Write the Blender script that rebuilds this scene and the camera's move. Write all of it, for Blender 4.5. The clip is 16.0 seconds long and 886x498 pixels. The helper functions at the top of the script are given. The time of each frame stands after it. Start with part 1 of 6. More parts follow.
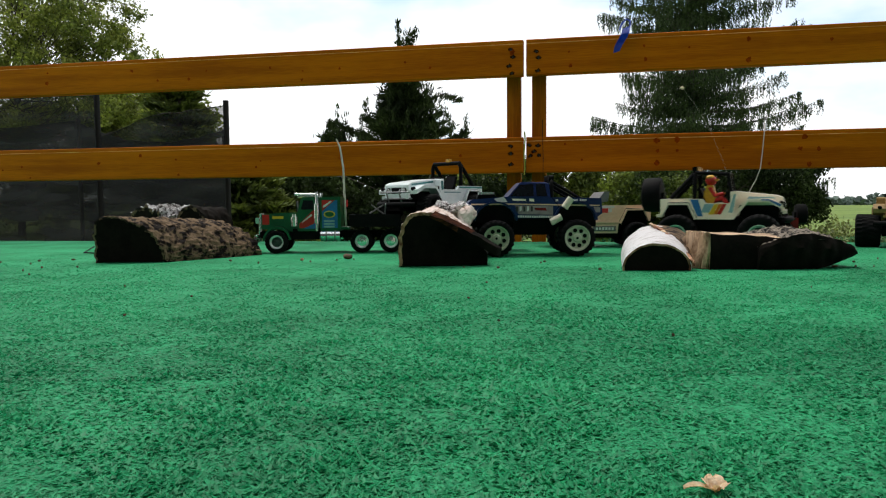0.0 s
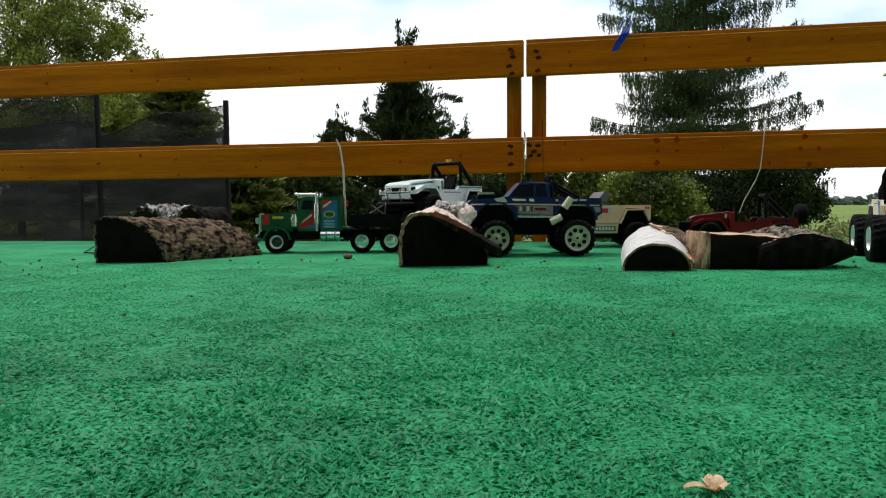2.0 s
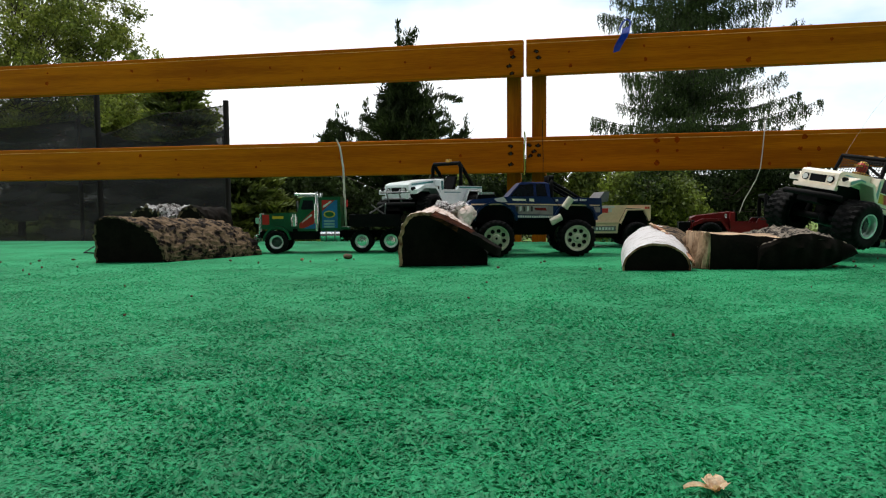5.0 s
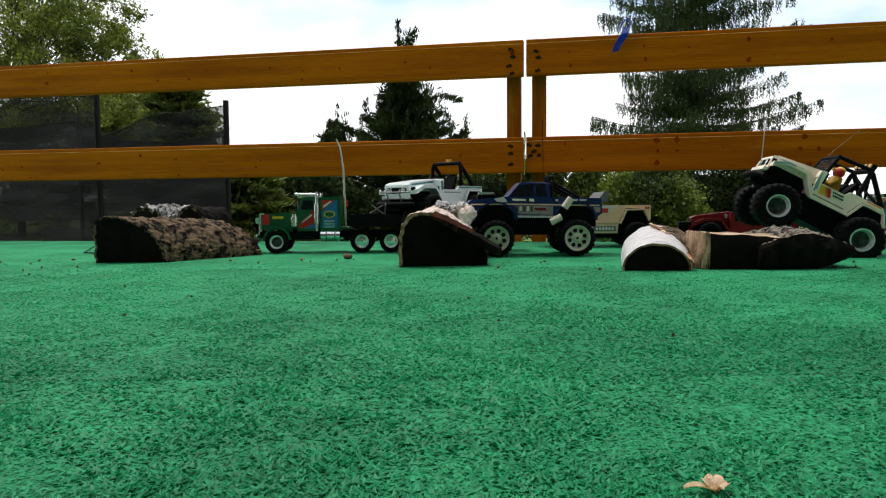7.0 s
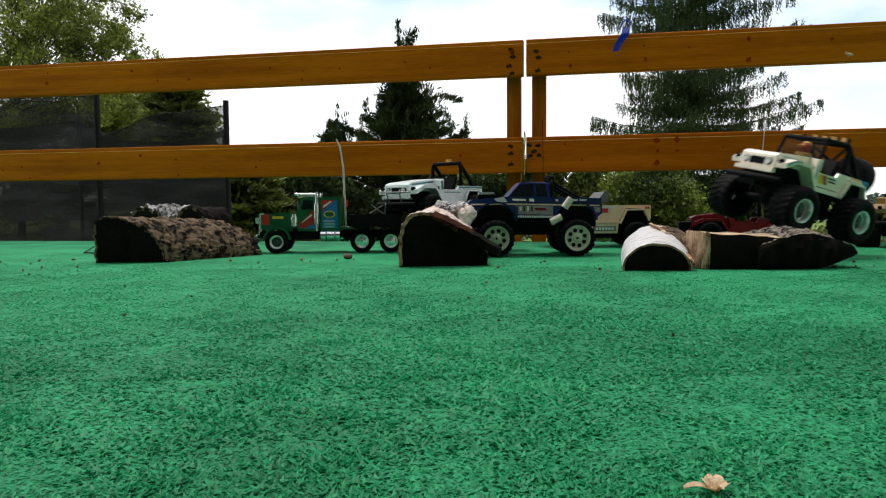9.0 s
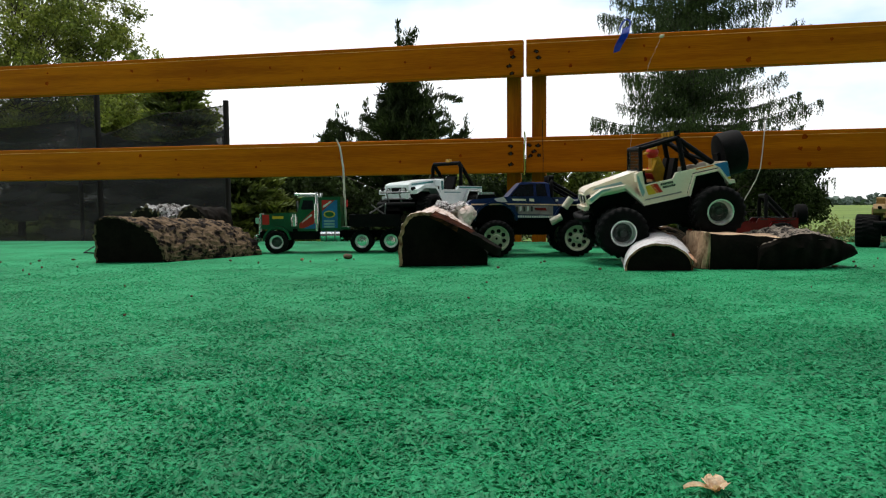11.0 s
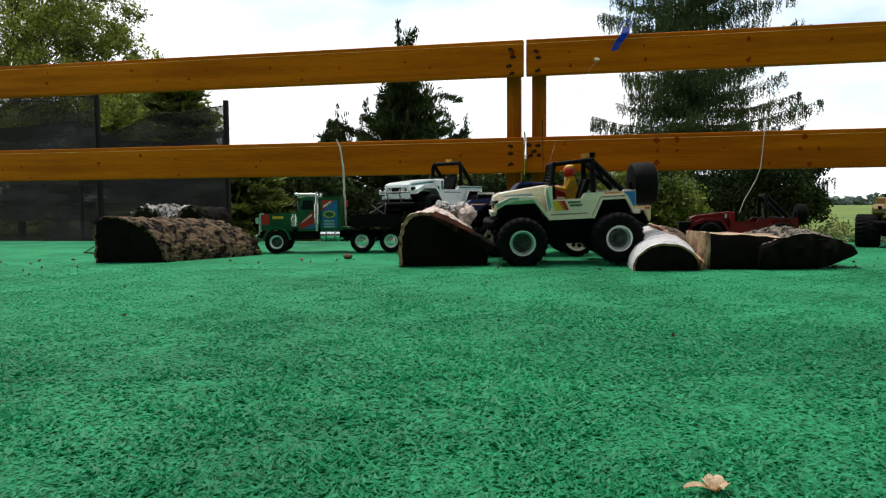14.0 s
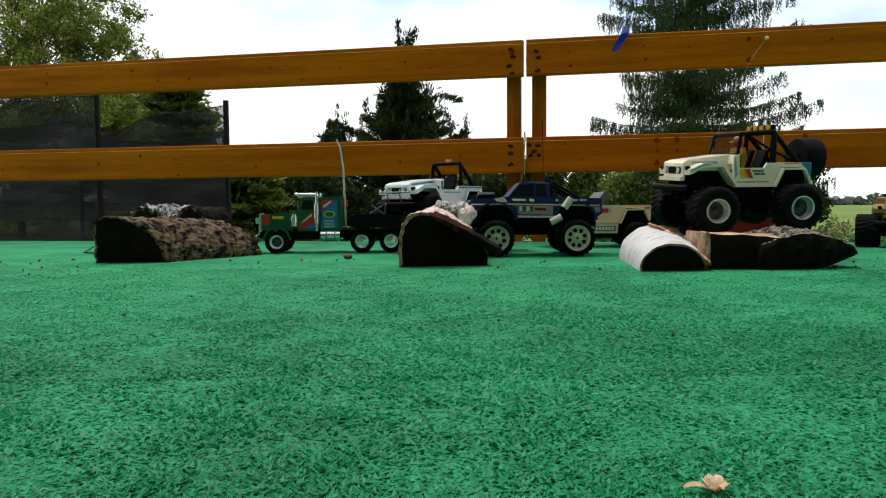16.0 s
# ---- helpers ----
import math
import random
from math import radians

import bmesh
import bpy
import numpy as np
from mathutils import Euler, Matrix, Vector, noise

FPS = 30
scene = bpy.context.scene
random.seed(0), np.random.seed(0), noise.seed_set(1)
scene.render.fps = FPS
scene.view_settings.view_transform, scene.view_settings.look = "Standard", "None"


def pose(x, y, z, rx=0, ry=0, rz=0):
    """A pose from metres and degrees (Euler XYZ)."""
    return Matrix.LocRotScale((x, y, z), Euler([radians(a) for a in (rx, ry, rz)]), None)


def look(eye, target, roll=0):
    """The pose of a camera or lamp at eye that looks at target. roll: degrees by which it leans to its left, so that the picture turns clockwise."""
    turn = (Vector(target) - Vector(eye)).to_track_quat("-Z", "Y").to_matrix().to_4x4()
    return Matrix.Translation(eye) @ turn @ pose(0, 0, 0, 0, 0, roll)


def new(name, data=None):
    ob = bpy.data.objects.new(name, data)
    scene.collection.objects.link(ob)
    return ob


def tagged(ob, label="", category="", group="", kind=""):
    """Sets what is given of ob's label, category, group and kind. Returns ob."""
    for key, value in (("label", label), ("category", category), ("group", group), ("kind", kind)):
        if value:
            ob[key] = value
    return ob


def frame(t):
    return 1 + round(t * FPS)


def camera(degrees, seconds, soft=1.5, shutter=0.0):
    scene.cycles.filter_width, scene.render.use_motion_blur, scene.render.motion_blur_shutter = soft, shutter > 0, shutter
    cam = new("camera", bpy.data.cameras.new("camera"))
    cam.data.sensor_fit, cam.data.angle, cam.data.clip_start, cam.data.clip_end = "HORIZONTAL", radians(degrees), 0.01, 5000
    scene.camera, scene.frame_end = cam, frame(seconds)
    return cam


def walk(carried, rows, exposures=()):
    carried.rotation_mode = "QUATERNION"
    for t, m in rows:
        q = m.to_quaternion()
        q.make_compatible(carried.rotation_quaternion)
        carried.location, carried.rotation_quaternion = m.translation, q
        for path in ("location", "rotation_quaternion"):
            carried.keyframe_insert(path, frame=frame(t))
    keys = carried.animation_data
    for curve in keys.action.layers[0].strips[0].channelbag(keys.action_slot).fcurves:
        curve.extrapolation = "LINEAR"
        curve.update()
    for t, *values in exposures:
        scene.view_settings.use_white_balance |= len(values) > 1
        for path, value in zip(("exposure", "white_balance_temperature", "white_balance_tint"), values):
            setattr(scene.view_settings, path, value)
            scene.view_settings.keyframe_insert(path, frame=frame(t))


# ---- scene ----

# ---------------------------------------------------------------- camera
EYE, AIM = (0.0, 0.0, 0.15), (0.0, 0.9981, 0.0883)
cam = camera(65.0, 16.0, soft=1.15, shutter=0.4)
walk(cam, [(0.0, look(EYE, AIM, -0.45)), (16.0, look(EYE, AIM, -0.45))], exposures=[(0.0, 0.0), (16.0, 0.0)])

# ---------------------------------------------------------------- daylight
world = bpy.data.worlds.new("bright_cloudy_sky")
scene.world = world
world.use_nodes = True
wn, wl = world.node_tree.nodes, world.node_tree.links
wn.clear()
w_out, w_bg = wn.new("ShaderNodeOutputWorld"), wn.new("ShaderNodeBackground")
w_sky = wn.new("ShaderNodeTexSky")
w_sky.sky_type, w_sky.sun_disc = "NISHITA", False
w_sky.sun_elevation, w_sky.sun_rotation = radians(66), radians(-27)
w_co, w_map, w_noise = wn.new("ShaderNodeTexCoord"), wn.new("ShaderNodeMapping"), wn.new("ShaderNodeTexNoise")
w_map.inputs["Scale"].default_value = (1.0, 1.0, 2.2)
w_map.inputs["Location"].default_value = (0.35, 0.1, 0.2)
w_noise.inputs["Scale"].default_value, w_noise.inputs["Detail"].default_value = 3.2, 5.0
w_ramp, w_mix = wn.new("ShaderNodeValToRGB"), wn.new("ShaderNodeMix")
w_ramp.color_ramp.elements[0].position, w_ramp.color_ramp.elements[1].position = 0.33, 0.50
w_ramp.color_ramp.elements[0].color = (0.45, 0.45, 0.45, 1)
w_mix.data_type = "RGBA"
w_mix.inputs[7].default_value = (11.4, 11.6, 11.7, 1)
wl.new(w_co.outputs["Generated"], w_map.inputs["Vector"])
wl.new(w_map.outputs[0], w_noise.inputs["Vector"])
wl.new(w_noise.outputs[0], w_ramp.inputs[0])
wl.new(w_ramp.outputs[0], w_mix.inputs[0])
w_tint = wn.new("ShaderNodeVectorMath")
w_tint.operation = "MULTIPLY"
w_tint.inputs[1].default_value = (1.1, 1.7, 1.9)
wl.new(w_sky.outputs[0], w_tint.inputs[0])
wl.new(w_tint.outputs[0], w_mix.inputs[6])
wl.new(w_mix.outputs[2], w_bg.inputs[0])
w_bg.inputs[1].default_value = 0.1
wl.new(w_bg.outputs[0], w_out.inputs[0])

sun = new("sun", bpy.data.lights.new("sun", "SUN"))
sun.data.energy, sun.data.angle, sun.data.color = 2.6, radians(24), (1.0, 0.96, 0.88)
sun.matrix_world = look((-1.3, 2.6, 6.5), (0, 0, 0))


# ---------------------------------------------------------------- materials
def mat(name, a, b=None, rough=0.6, metal=0.0, scale=20.0, fine=140.0, bump=0.15, depth=0.002, coat=0.0, stretch=(1, 1, 1), lo=0.35, hi=0.65, island=0.0, through_light=0.0, spec=0.5, fw=0.5):
    """Two colours mixed by coarse and fine noise, with a fine relief."""
    b = b or tuple(c * 0.7 for c in a)
    m = bpy.data.materials.new(name)
    m.use_nodes = True
    n, l = m.node_tree.nodes, m.node_tree.links
    p = n["Principled BSDF"]
    co, mp = n.new("ShaderNodeTexCoord"), n.new("ShaderNodeMapping")
    mp.inputs["Scale"].default_value = stretch
    l.new(co.outputs["Object"], mp.inputs["Vector"])
    big, small = n.new("ShaderNodeTexNoise"), n.new("ShaderNodeTexNoise")
    big.inputs["Scale"].default_value, big.inputs["Detail"].default_value = scale, 4
    small.inputs["Scale"].default_value, small.inputs["Detail"].default_value = fine, 3
    l.new(mp.outputs[0], big.inputs["Vector"])
    l.new(mp.outputs[0], small.inputs["Vector"])
    add = n.new("ShaderNodeMath")
    add.operation = "MULTIPLY_ADD"
    l.new(small.outputs[0], add.inputs[0])
    add.inputs[1].default_value = fw
    l.new(big.outputs[0], add.inputs[2])
    ramp = n.new("ShaderNodeMapRange")
    ramp.inputs[1].default_value, ramp.inputs[2].default_value = lo + 0.5 * fw, hi + 0.5 * fw
    l.new(add.outputs[0], ramp.inputs[0])
    mix = n.new("ShaderNodeMix")
    mix.data_type = "RGBA"
    mix.inputs[6].default_value, mix.inputs[7].default_value = (*b, 1), (*a, 1)
    l.new(ramp.outputs[0], mix.inputs[0])
    colour = mix.outputs[2]
    if island:
        geo, hsv, rng = n.new("ShaderNodeNewGeometry"), n.new("ShaderNodeHueSaturation"), n.new("ShaderNodeMapRange")
        rng.inputs[3].default_value, rng.inputs[4].default_value = 1 - island, 1 + island
        l.new(geo.outputs["Random Per Island"], rng.inputs[0])
        l.new(rng.outputs[0], hsv.inputs["Value"])
        l.new(colour, hsv.inputs["Color"])
        colour = hsv.outputs[0]
    l.new(colour, p.inputs["Base Color"])
    p.inputs["Roughness"].default_value, p.inputs["Metallic"].default_value = rough, metal
    p.inputs["Coat Weight"].default_value, p.inputs["Specular IOR Level"].default_value = coat, spec
    bm_ = n.new("ShaderNodeBump")
    bm_.inputs["Strength"].default_value, bm_.inputs["Distance"].default_value = bump, depth
    l.new(add.outputs[0], bm_.inputs["Height"])
    l.new(bm_.outputs[0], p.inputs["Normal"])
    if through_light:
        tr, mx = n.new("ShaderNodeBsdfTranslucent"), n.new("ShaderNodeMixShader")
        l.new(colour, tr.inputs[0])
        mx.inputs[0].default_value = through_light
        l.new(p.outputs[0], mx.inputs[1])
        l.new(tr.outputs[0], mx.inputs[2])
        l.new(mx.outputs[0], n["Material Output"].inputs[0])
    return m


M_TURF = mat("green_turf_backing", (0.030, 0.29, 0.126), (0.012, 0.17, 0.068), 0.8, scale=5, fine=240, bump=0.6, depth=0.004, spec=0.1)
M_BLADE = mat("green_plastic_blades", (0.026, 0.375, 0.158), (0.008, 0.215, 0.085), 0.5, scale=2.4, fine=150, bump=0.0, island=0.26, lo=0.32, hi=0.64, through_light=0.36, spec=0.20, fw=0.75)
M_LAWN = mat("meadow_grass", (0.15, 0.21, 0.05), (0.085, 0.135, 0.03), 0.9, scale=0.15, fine=2.5, bump=0.3, depth=0.05, spec=0.1)
M_RAIL = mat("orange_stained_wood", (0.53, 0.142, 0.002), (0.34, 0.080, 0.002), 0.7, scale=3, fine=30, bump=0.15, depth=0.001, stretch=(0.5, 6, 9), spec=0.06)
M_POST = mat("orange_stained_post", (0.38, 0.115, 0.004), (0.24, 0.065, 0.003), 0.7, scale=4, fine=30, bump=0.12, depth=0.001, stretch=(7, 7, 0.6), spec=0.06)
M_STAIN = mat("dark_screw_stain", (0.11, 0.028, 0.003), (0.03, 0.009, 0.003), 0.8, scale=80, fine=300, bump=0.0, spec=0.0)
M_KNOT = mat("reddish_knot", (0.33, 0.050, 0.003), (0.19, 0.028, 0.002), 0.8, scale=80, fine=300, bump=0.0, spec=0.0)
M_LITEDGE = mat("pale_lit_edge", (0.78, 0.46, 0.14), (0.50, 0.22, 0.03), 0.7, scale=6, fine=60, spec=0.1)
M_SCREW = mat("dark_screw", (0.03, 0.025, 0.02), None, 0.5, 0.6)
M_BARK = mat("brown_bark", (0.155, 0.104, 0.063), (0.008, 0.005, 0.004), 0.9, scale=46, fine=80, bump=1.0, depth=0.009, lo=0.43, hi=0.55, spec=0.15, fw=0.45)
M_BIRCH = mat("white_birch_bark", (0.57, 0.55, 0.56), (0.17, 0.13, 0.12), 0.75, scale=16, fine=120, bump=0.6, depth=0.003, stretch=(1.2, 5, 1.2), lo=0.25, hi=0.45, fw=0.8)
M_BARKGREY = mat("grey_flaking_bark", (0.52, 0.50, 0.50), (0.05, 0.038, 0.032), 0.85, scale=60, fine=200, bump=0.9, depth=0.006, lo=0.40, hi=0.54, fw=0.8)
M_BARKSLAB = mat("dark_grey_slab_bark", (0.24, 0.20, 0.16), (0.009, 0.007, 0.006), 0.9, scale=55, fine=170, bump=0.9, depth=0.006, lo=0.40, hi=0.60, spec=0.2, fw=0.9)
# near-black: the shade on log ends and fronts is put into this colour
M_WOODEND = mat("shade_darkened_wood", (0.010, 0.007, 0.005), (0.004, 0.003, 0.002), 0.9, scale=30, fine=150, bump=0.5, depth=0.003, spec=0.1)
M_WOODFACE = mat("split_pale_wood", (0.58, 0.40, 0.25), (0.15, 0.08, 0.04), 0.8, scale=16, fine=70, bump=0.6, depth=0.003, stretch=(1, 3, 1.5), lo=0.3, hi=0.6, fw=0.4)
M_INNER = mat("tan_inner_bark", (0.60, 0.33, 0.21), (0.15, 0.055, 0.032), 0.85, scale=40, fine=150, bump=0.5, spec=0.1)
M_PINKBARK = mat("pinkish_torn_bark", (0.66, 0.55, 0.50), (0.26, 0.16, 0.12), 0.85, scale=30, fine=110, bump=0.7, depth=0.004, stretch=(1, 0.5, 1), lo=0.33, hi=0.52, spec=0.1)
M_FLAP = mat("red_brown_bark_edge", (0.090, 0.028, 0.013), (0.018, 0.007, 0.005), 0.85, scale=40, fine=150, bump=0.5, stretch=(0.5, 2, 2), spec=0.05)
M_RUBBER = mat("black_rubber", (0.0065, 0.0065, 0.007), (0.003, 0.003, 0.003), 0.7, scale=40, fine=300, bump=0.25, spec=0.08)
M_BLACK = mat("black_plastic", (0.005, 0.005, 0.006), (0.003, 0.003, 0.003), 0.65, scale=30, fine=300, bump=0.05, spec=0.08)
M_GREYPL = mat("grey_plastic", (0.16, 0.16, 0.165), (0.10, 0.10, 0.105), 0.5, scale=30, fine=300, bump=0.05)
M_CHROME = mat("worn_chrome", (0.96, 0.96, 0.97), (0.84, 0.84, 0.87), 0.16, 0.92, scale=40, fine=250, bump=0.03)
M_STEEL = mat("dull_steel", (0.32, 0.32, 0.32), (0.2, 0.2, 0.2), 0.45, 0.9, scale=60, fine=250, bump=0.05)
M_RIMLIP = mat("bright_rim_lip", (0.93, 0.93, 0.94), (0.80, 0.80, 0.82), 0.2, 0.45, scale=40, fine=250, bump=0.03)
M_RIMGREY = mat("grey_rim_centre", (0.075, 0.078, 0.082), (0.025, 0.026, 0.028), 0.4, 0.3, scale=60, fine=250)
M_CREAMRIM = mat("cream_plastic_rim", (0.66, 0.63, 0.50), (0.52, 0.49, 0.38), 0.5, scale=30, fine=200, bump=0.04)
M_CREAM = mat("cream_white_paint", (0.95, 0.85, 0.71), (0.87, 0.76, 0.61), 0.32, scale=12, fine=160, bump=0.03, coat=0.35)
M_SILVER = mat("white_silver_paint", (0.82, 0.87, 0.87), (0.68, 0.74, 0.75), 0.35, scale=12, fine=160, bump=0.03, coat=0.3)
M_REDP = mat("dull_red_paint", (0.20, 0.006, 0.009), (0.11, 0.004, 0.006), 0.45, scale=14, fine=160, bump=0.03, coat=0.04, spec=0.25)
M_TAN = mat("tan_paint", (0.80, 0.56, 0.38), (0.66, 0.45, 0.30), 0.55, scale=14, fine=160, bump=0.03)
M_YELP = mat("ochre_yellow_paint", (0.34, 0.21, 0.06), (0.20, 0.12, 0.035), 0.45, scale=14, fine=160, bump=0.03)
M_BLUEP = mat("dark_blue_paint", (0.006, 0.022, 0.105), (0.004, 0.013, 0.065), 0.3, scale=14, fine=160, bump=0.02, coat=0.15, spec=0.3)
M_GREENP = mat("green_paint", (0.004, 0.105, 0.036), (0.003, 0.065, 0.022), 0.3, scale=14, fine=160, bump=0.02, coat=0.3)
M_DBLUE = mat("blue_decal", (0.02, 0.16, 0.42), (0.015, 0.12, 0.33), 0.4, bump=0.0)
M_DTEAL = mat("pale_teal_decal", (0.30, 0.48, 0.50), (0.22, 0.38, 0.41), 0.4, bump=0.0)
M_TEALP = mat("deep_teal_stripe", (0.03, 0.22, 0.23), (0.02, 0.15, 0.16), 0.4, bump=0.0)
M_DRED = mat("red_decal", (0.55, 0.02, 0.015), (0.45, 0.015, 0.012), 0.4, bump=0.0)
M_DYEL = mat("yellow_decal", (0.75, 0.50, 0.03), (0.65, 0.42, 0.025), 0.4, bump=0.0)
M_DORA = mat("orange_decal", (0.70, 0.20, 0.02), (0.6, 0.16, 0.015), 0.4, bump=0.0)
M_DWHITE = mat("white_decal", (0.74, 0.74, 0.72), (0.60, 0.60, 0.58), 0.4, bump=0.0)
M_DBLACK = mat("black_decal", (0.02, 0.02, 0.02), None, 0.4, bump=0.0)
M_DGREY = mat("mauve_grey_decal", (0.30, 0.25, 0.27), (0.20, 0.15, 0.17), 0.4, bump=0.0)
M_FIGRED = mat("red_figure_plastic", (0.60, 0.020, 0.014), None, 0.45, bump=0.0)
M_FIGYEL = mat("yellow_figure_plastic", (0.76, 0.40, 0.02), None, 0.45, bump=0.0)
M_LAMPGLASS = mat("pale_lamp_lens", (0.7, 0.7, 0.66), (0.5, 0.5, 0.48), 0.15, bump=0.02, coat=0.5)
M_AMBER = mat("amber_lens", (0.65, 0.32, 0.04), None, 0.25, bump=0.0)
M_DGLASS = mat("dark_window_glass", (0.006, 0.008, 0.012), None, 0.15, bump=0.0, coat=0.1, spec=0.25)
M_RIBBON = mat("blue_ribbon", (0.012, 0.07, 0.50), (0.008, 0.045, 0.36), 0.5, scale=60, fine=300, bump=0.1, through_light=0.3)
M_CORD = mat("pale_cord", (0.62, 0.58, 0.48), (0.45, 0.42, 0.35), 0.6)
M_TWINE = mat("yellow_green_twine", (0.38, 0.36, 0.05), (0.25, 0.26, 0.03), 0.7)
M_PETAL = mat("dry_cream_husk", (0.90, 0.77, 0.60), (0.76, 0.52, 0.30), 0.7, scale=60, fine=400, bump=0.4, depth=0.001)
M_CHIP = mat("brown_chip", (0.14, 0.07, 0.035), (0.06, 0.03, 0.015), 0.85, scale=90, fine=300, bump=0.4)
M_TRUNK = mat("grey_brown_tree_bark", (0.060, 0.045, 0.035), (0.022, 0.017, 0.013), 0.9, scale=6, fine=30, bump=0.8, depth=0.03, stretch=(1, 1, 0.25))
M_LARCH = mat("larch_needles", (0.052, 0.088, 0.020), (0.014, 0.028, 0.007), 0.6, scale=0.8, fine=6, bump=0.0, island=0.5, through_light=0.3, spec=0.2)
M_PINE = mat("dark_pine_needles", (0.036, 0.056, 0.016), (0.008, 0.014, 0.005), 0.7, scale=1.0, fine=6, bump=0.0, island=0.5, through_light=0.15, spec=0.05)
M_SPRUCE = mat("spruce_needles", (0.125, 0.160, 0.028), (0.026, 0.042, 0.009), 0.6, scale=1.0, fine=6, bump=0.0, island=0.5, through_light=0.25, spec=0.15)
M_LEAF = mat("fresh_broad_leaves", (0.27, 0.31, 0.055), (0.075, 0.110, 0.020), 0.5, scale=0.9, fine=6, bump=0.0, island=0.5, through_light=0.4, spec=0.25)
M_SHRUB = mat("shrub_leaves", (0.16, 0.205, 0.032), (0.022, 0.040, 0.008), 0.5, scale=1.2, fine=6, bump=0.0, island=0.6, through_light=0.3, spec=0.15)
M_YSHRUB = mat("yellow_green_leaves", (0.22, 0.24, 0.07), (0.10, 0.13, 0.03), 0.6, scale=1.2, fine=6, bump=0.0, island=0.5, through_light=0.3)
M_FARWOOD = mat("hazy_far_leaves", (0.10, 0.14, 0.11), (0.06, 0.09, 0.075), 0.8, scale=0.1, fine=1, bump=0.0, island=0.35)
# for the added wall and eave that block sky light from behind
M_SHADEWALL = mat("dark_grey_shade_wall", (0.07, 0.07, 0.068), (0.05, 0.05, 0.048), 0.85, scale=2, fine=40, bump=0.2, spec=0.2)
M_SCREENPOST = mat("black_steel_post", (0.006, 0.006, 0.0065), None, 0.6, bump=0.05, spec=0.2)


def net_material(name, cover):
    """Black woven shade net: a share of the light goes through its holes."""
    m = bpy.data.materials.new(name)
    m.use_nodes = True
    n, l = m.node_tree.nodes, m.node_tree.links
    p = n["Principled BSDF"]
    p.inputs["Roughness"].default_value = 0.8
    p.inputs["Specular IOR Level"].default_value = 0.08
    co, ns, rg = n.new("ShaderNodeTexCoord"), n.new("ShaderNodeTexNoise"), n.new("ShaderNodeMapRange")
    ns.inputs["Scale"].default_value, ns.inputs["Detail"].default_value = 3.0, 6.0
    mp = n.new("ShaderNodeMapping")
    mp.inputs["Scale"].default_value = (0.7, 1.0, 3.5)
    rg.inputs[1].default_value, rg.inputs[2].default_value = 0.35, 0.65
    rg.inputs[3].default_value, rg.inputs[4].default_value = cover - 0.09, cover + 0.09
    hole, mx = n.new("ShaderNodeBsdfTransparent"), n.new("ShaderNodeMixShader")
    l.new(co.outputs["Object"], mp.inputs["Vector"])
    l.new(mp.outputs[0], ns.inputs["Vector"])
    l.new(ns.outputs[0], rg.inputs[0])
    tone, worn = n.new("ShaderNodeMix"), n.new("ShaderNodeMapRange")
    tone.data_type = "RGBA"
    tone.inputs[6].default_value, tone.inputs[7].default_value = (0.013, 0.0135, 0.015, 1), (0.038, 0.040, 0.043, 1)
    worn.inputs[1].default_value, worn.inputs[2].default_value = 0.40, 0.66
    l.new(ns.outputs[0], worn.inputs[0])
    l.new(worn.outputs[0], tone.inputs[0])
    l.new(tone.outputs[2], p.inputs["Base Color"])
    l.new(rg.outputs[0], mx.inputs[0])
    l.new(hole.outputs[0], mx.inputs[1])
    l.new(p.outputs[0], mx.inputs[2])
    l.new(mx.outputs[0], n["Material Output"].inputs[0])
    return m


M_NET = net_material("black_shade_net", 0.68)
M_NETBACK = net_material("black_shade_net_doubled", 0.88)


# ---------------------------------------------------------------- mesh helpers
def part(name, bm, material, parent=None, label="", smooth=None, bevel=0.0, seg=2):
    """Links a bmesh as one mesh object under its thing."""
    if bevel:
        edges = [e for e in bm.edges if len(e.link_faces) == 2 and e.calc_face_angle(0) > radians(35)]
        bmesh.ops.bevel(bm, geom=edges, offset=bevel, segments=seg, profile=0.6, affect="EDGES", clamp_overlap=True)
    bmesh.ops.recalc_face_normals(bm, faces=bm.faces)
    me = bpy.data.meshes.new(name)
    bm.to_mesh(me)
    bm.free()
    for m in (material if isinstance(material, (list, tuple)) else [material]):
        me.materials.append(m)
    if smooth is not None:
        me.shade_smooth()
        me.set_sharp_from_angle(angle=radians(smooth))
    ob = new(name, me)
    if parent:
        ob.parent = parent
    if label:
        ob["label"] = label
    return ob


def empty(name, m, label, category, group="", kind=""):
    ob = new(name)
    ob.empty_display_size = 0.05
    ob.matrix_basis = m
    return tagged(ob, label, category, group, kind)


def bm_new():
    return bmesh.new()


def box(bm, x0, x1, y0, y1, z0, z1, mi=0):
    vs = [bm.verts.new((x, y, z)) for x in (x0, x1) for y in (y0, y1) for z in (z0, z1)]
    for f in ((0, 1, 3, 2), (4, 6, 7, 5), (0, 4, 5, 1), (2, 3, 7, 6), (0, 2, 6, 4), (1, 5, 7, 3)):
        bm.faces.new([vs[i] for i in f]).material_index = mi
    return vs


def prism(bm, pts, y0, y1, mi=0, pinch=0.0):
    """A side outline in x and z, drawn out from y0 to y1."""
    a = [bm.verts.new((x, y0, z)) for x, z in pts]
    b = [bm.verts.new((x, y1, z)) for x, z in pts]
    k = len(pts)
    bm.faces.new(a).material_index = mi
    bm.faces.new(b[::-1]).material_index = mi
    for i in range(k):
        bm.faces.new((a[i], b[i], b[(i + 1) % k], a[(i + 1) % k])).material_index = mi
    return a + b


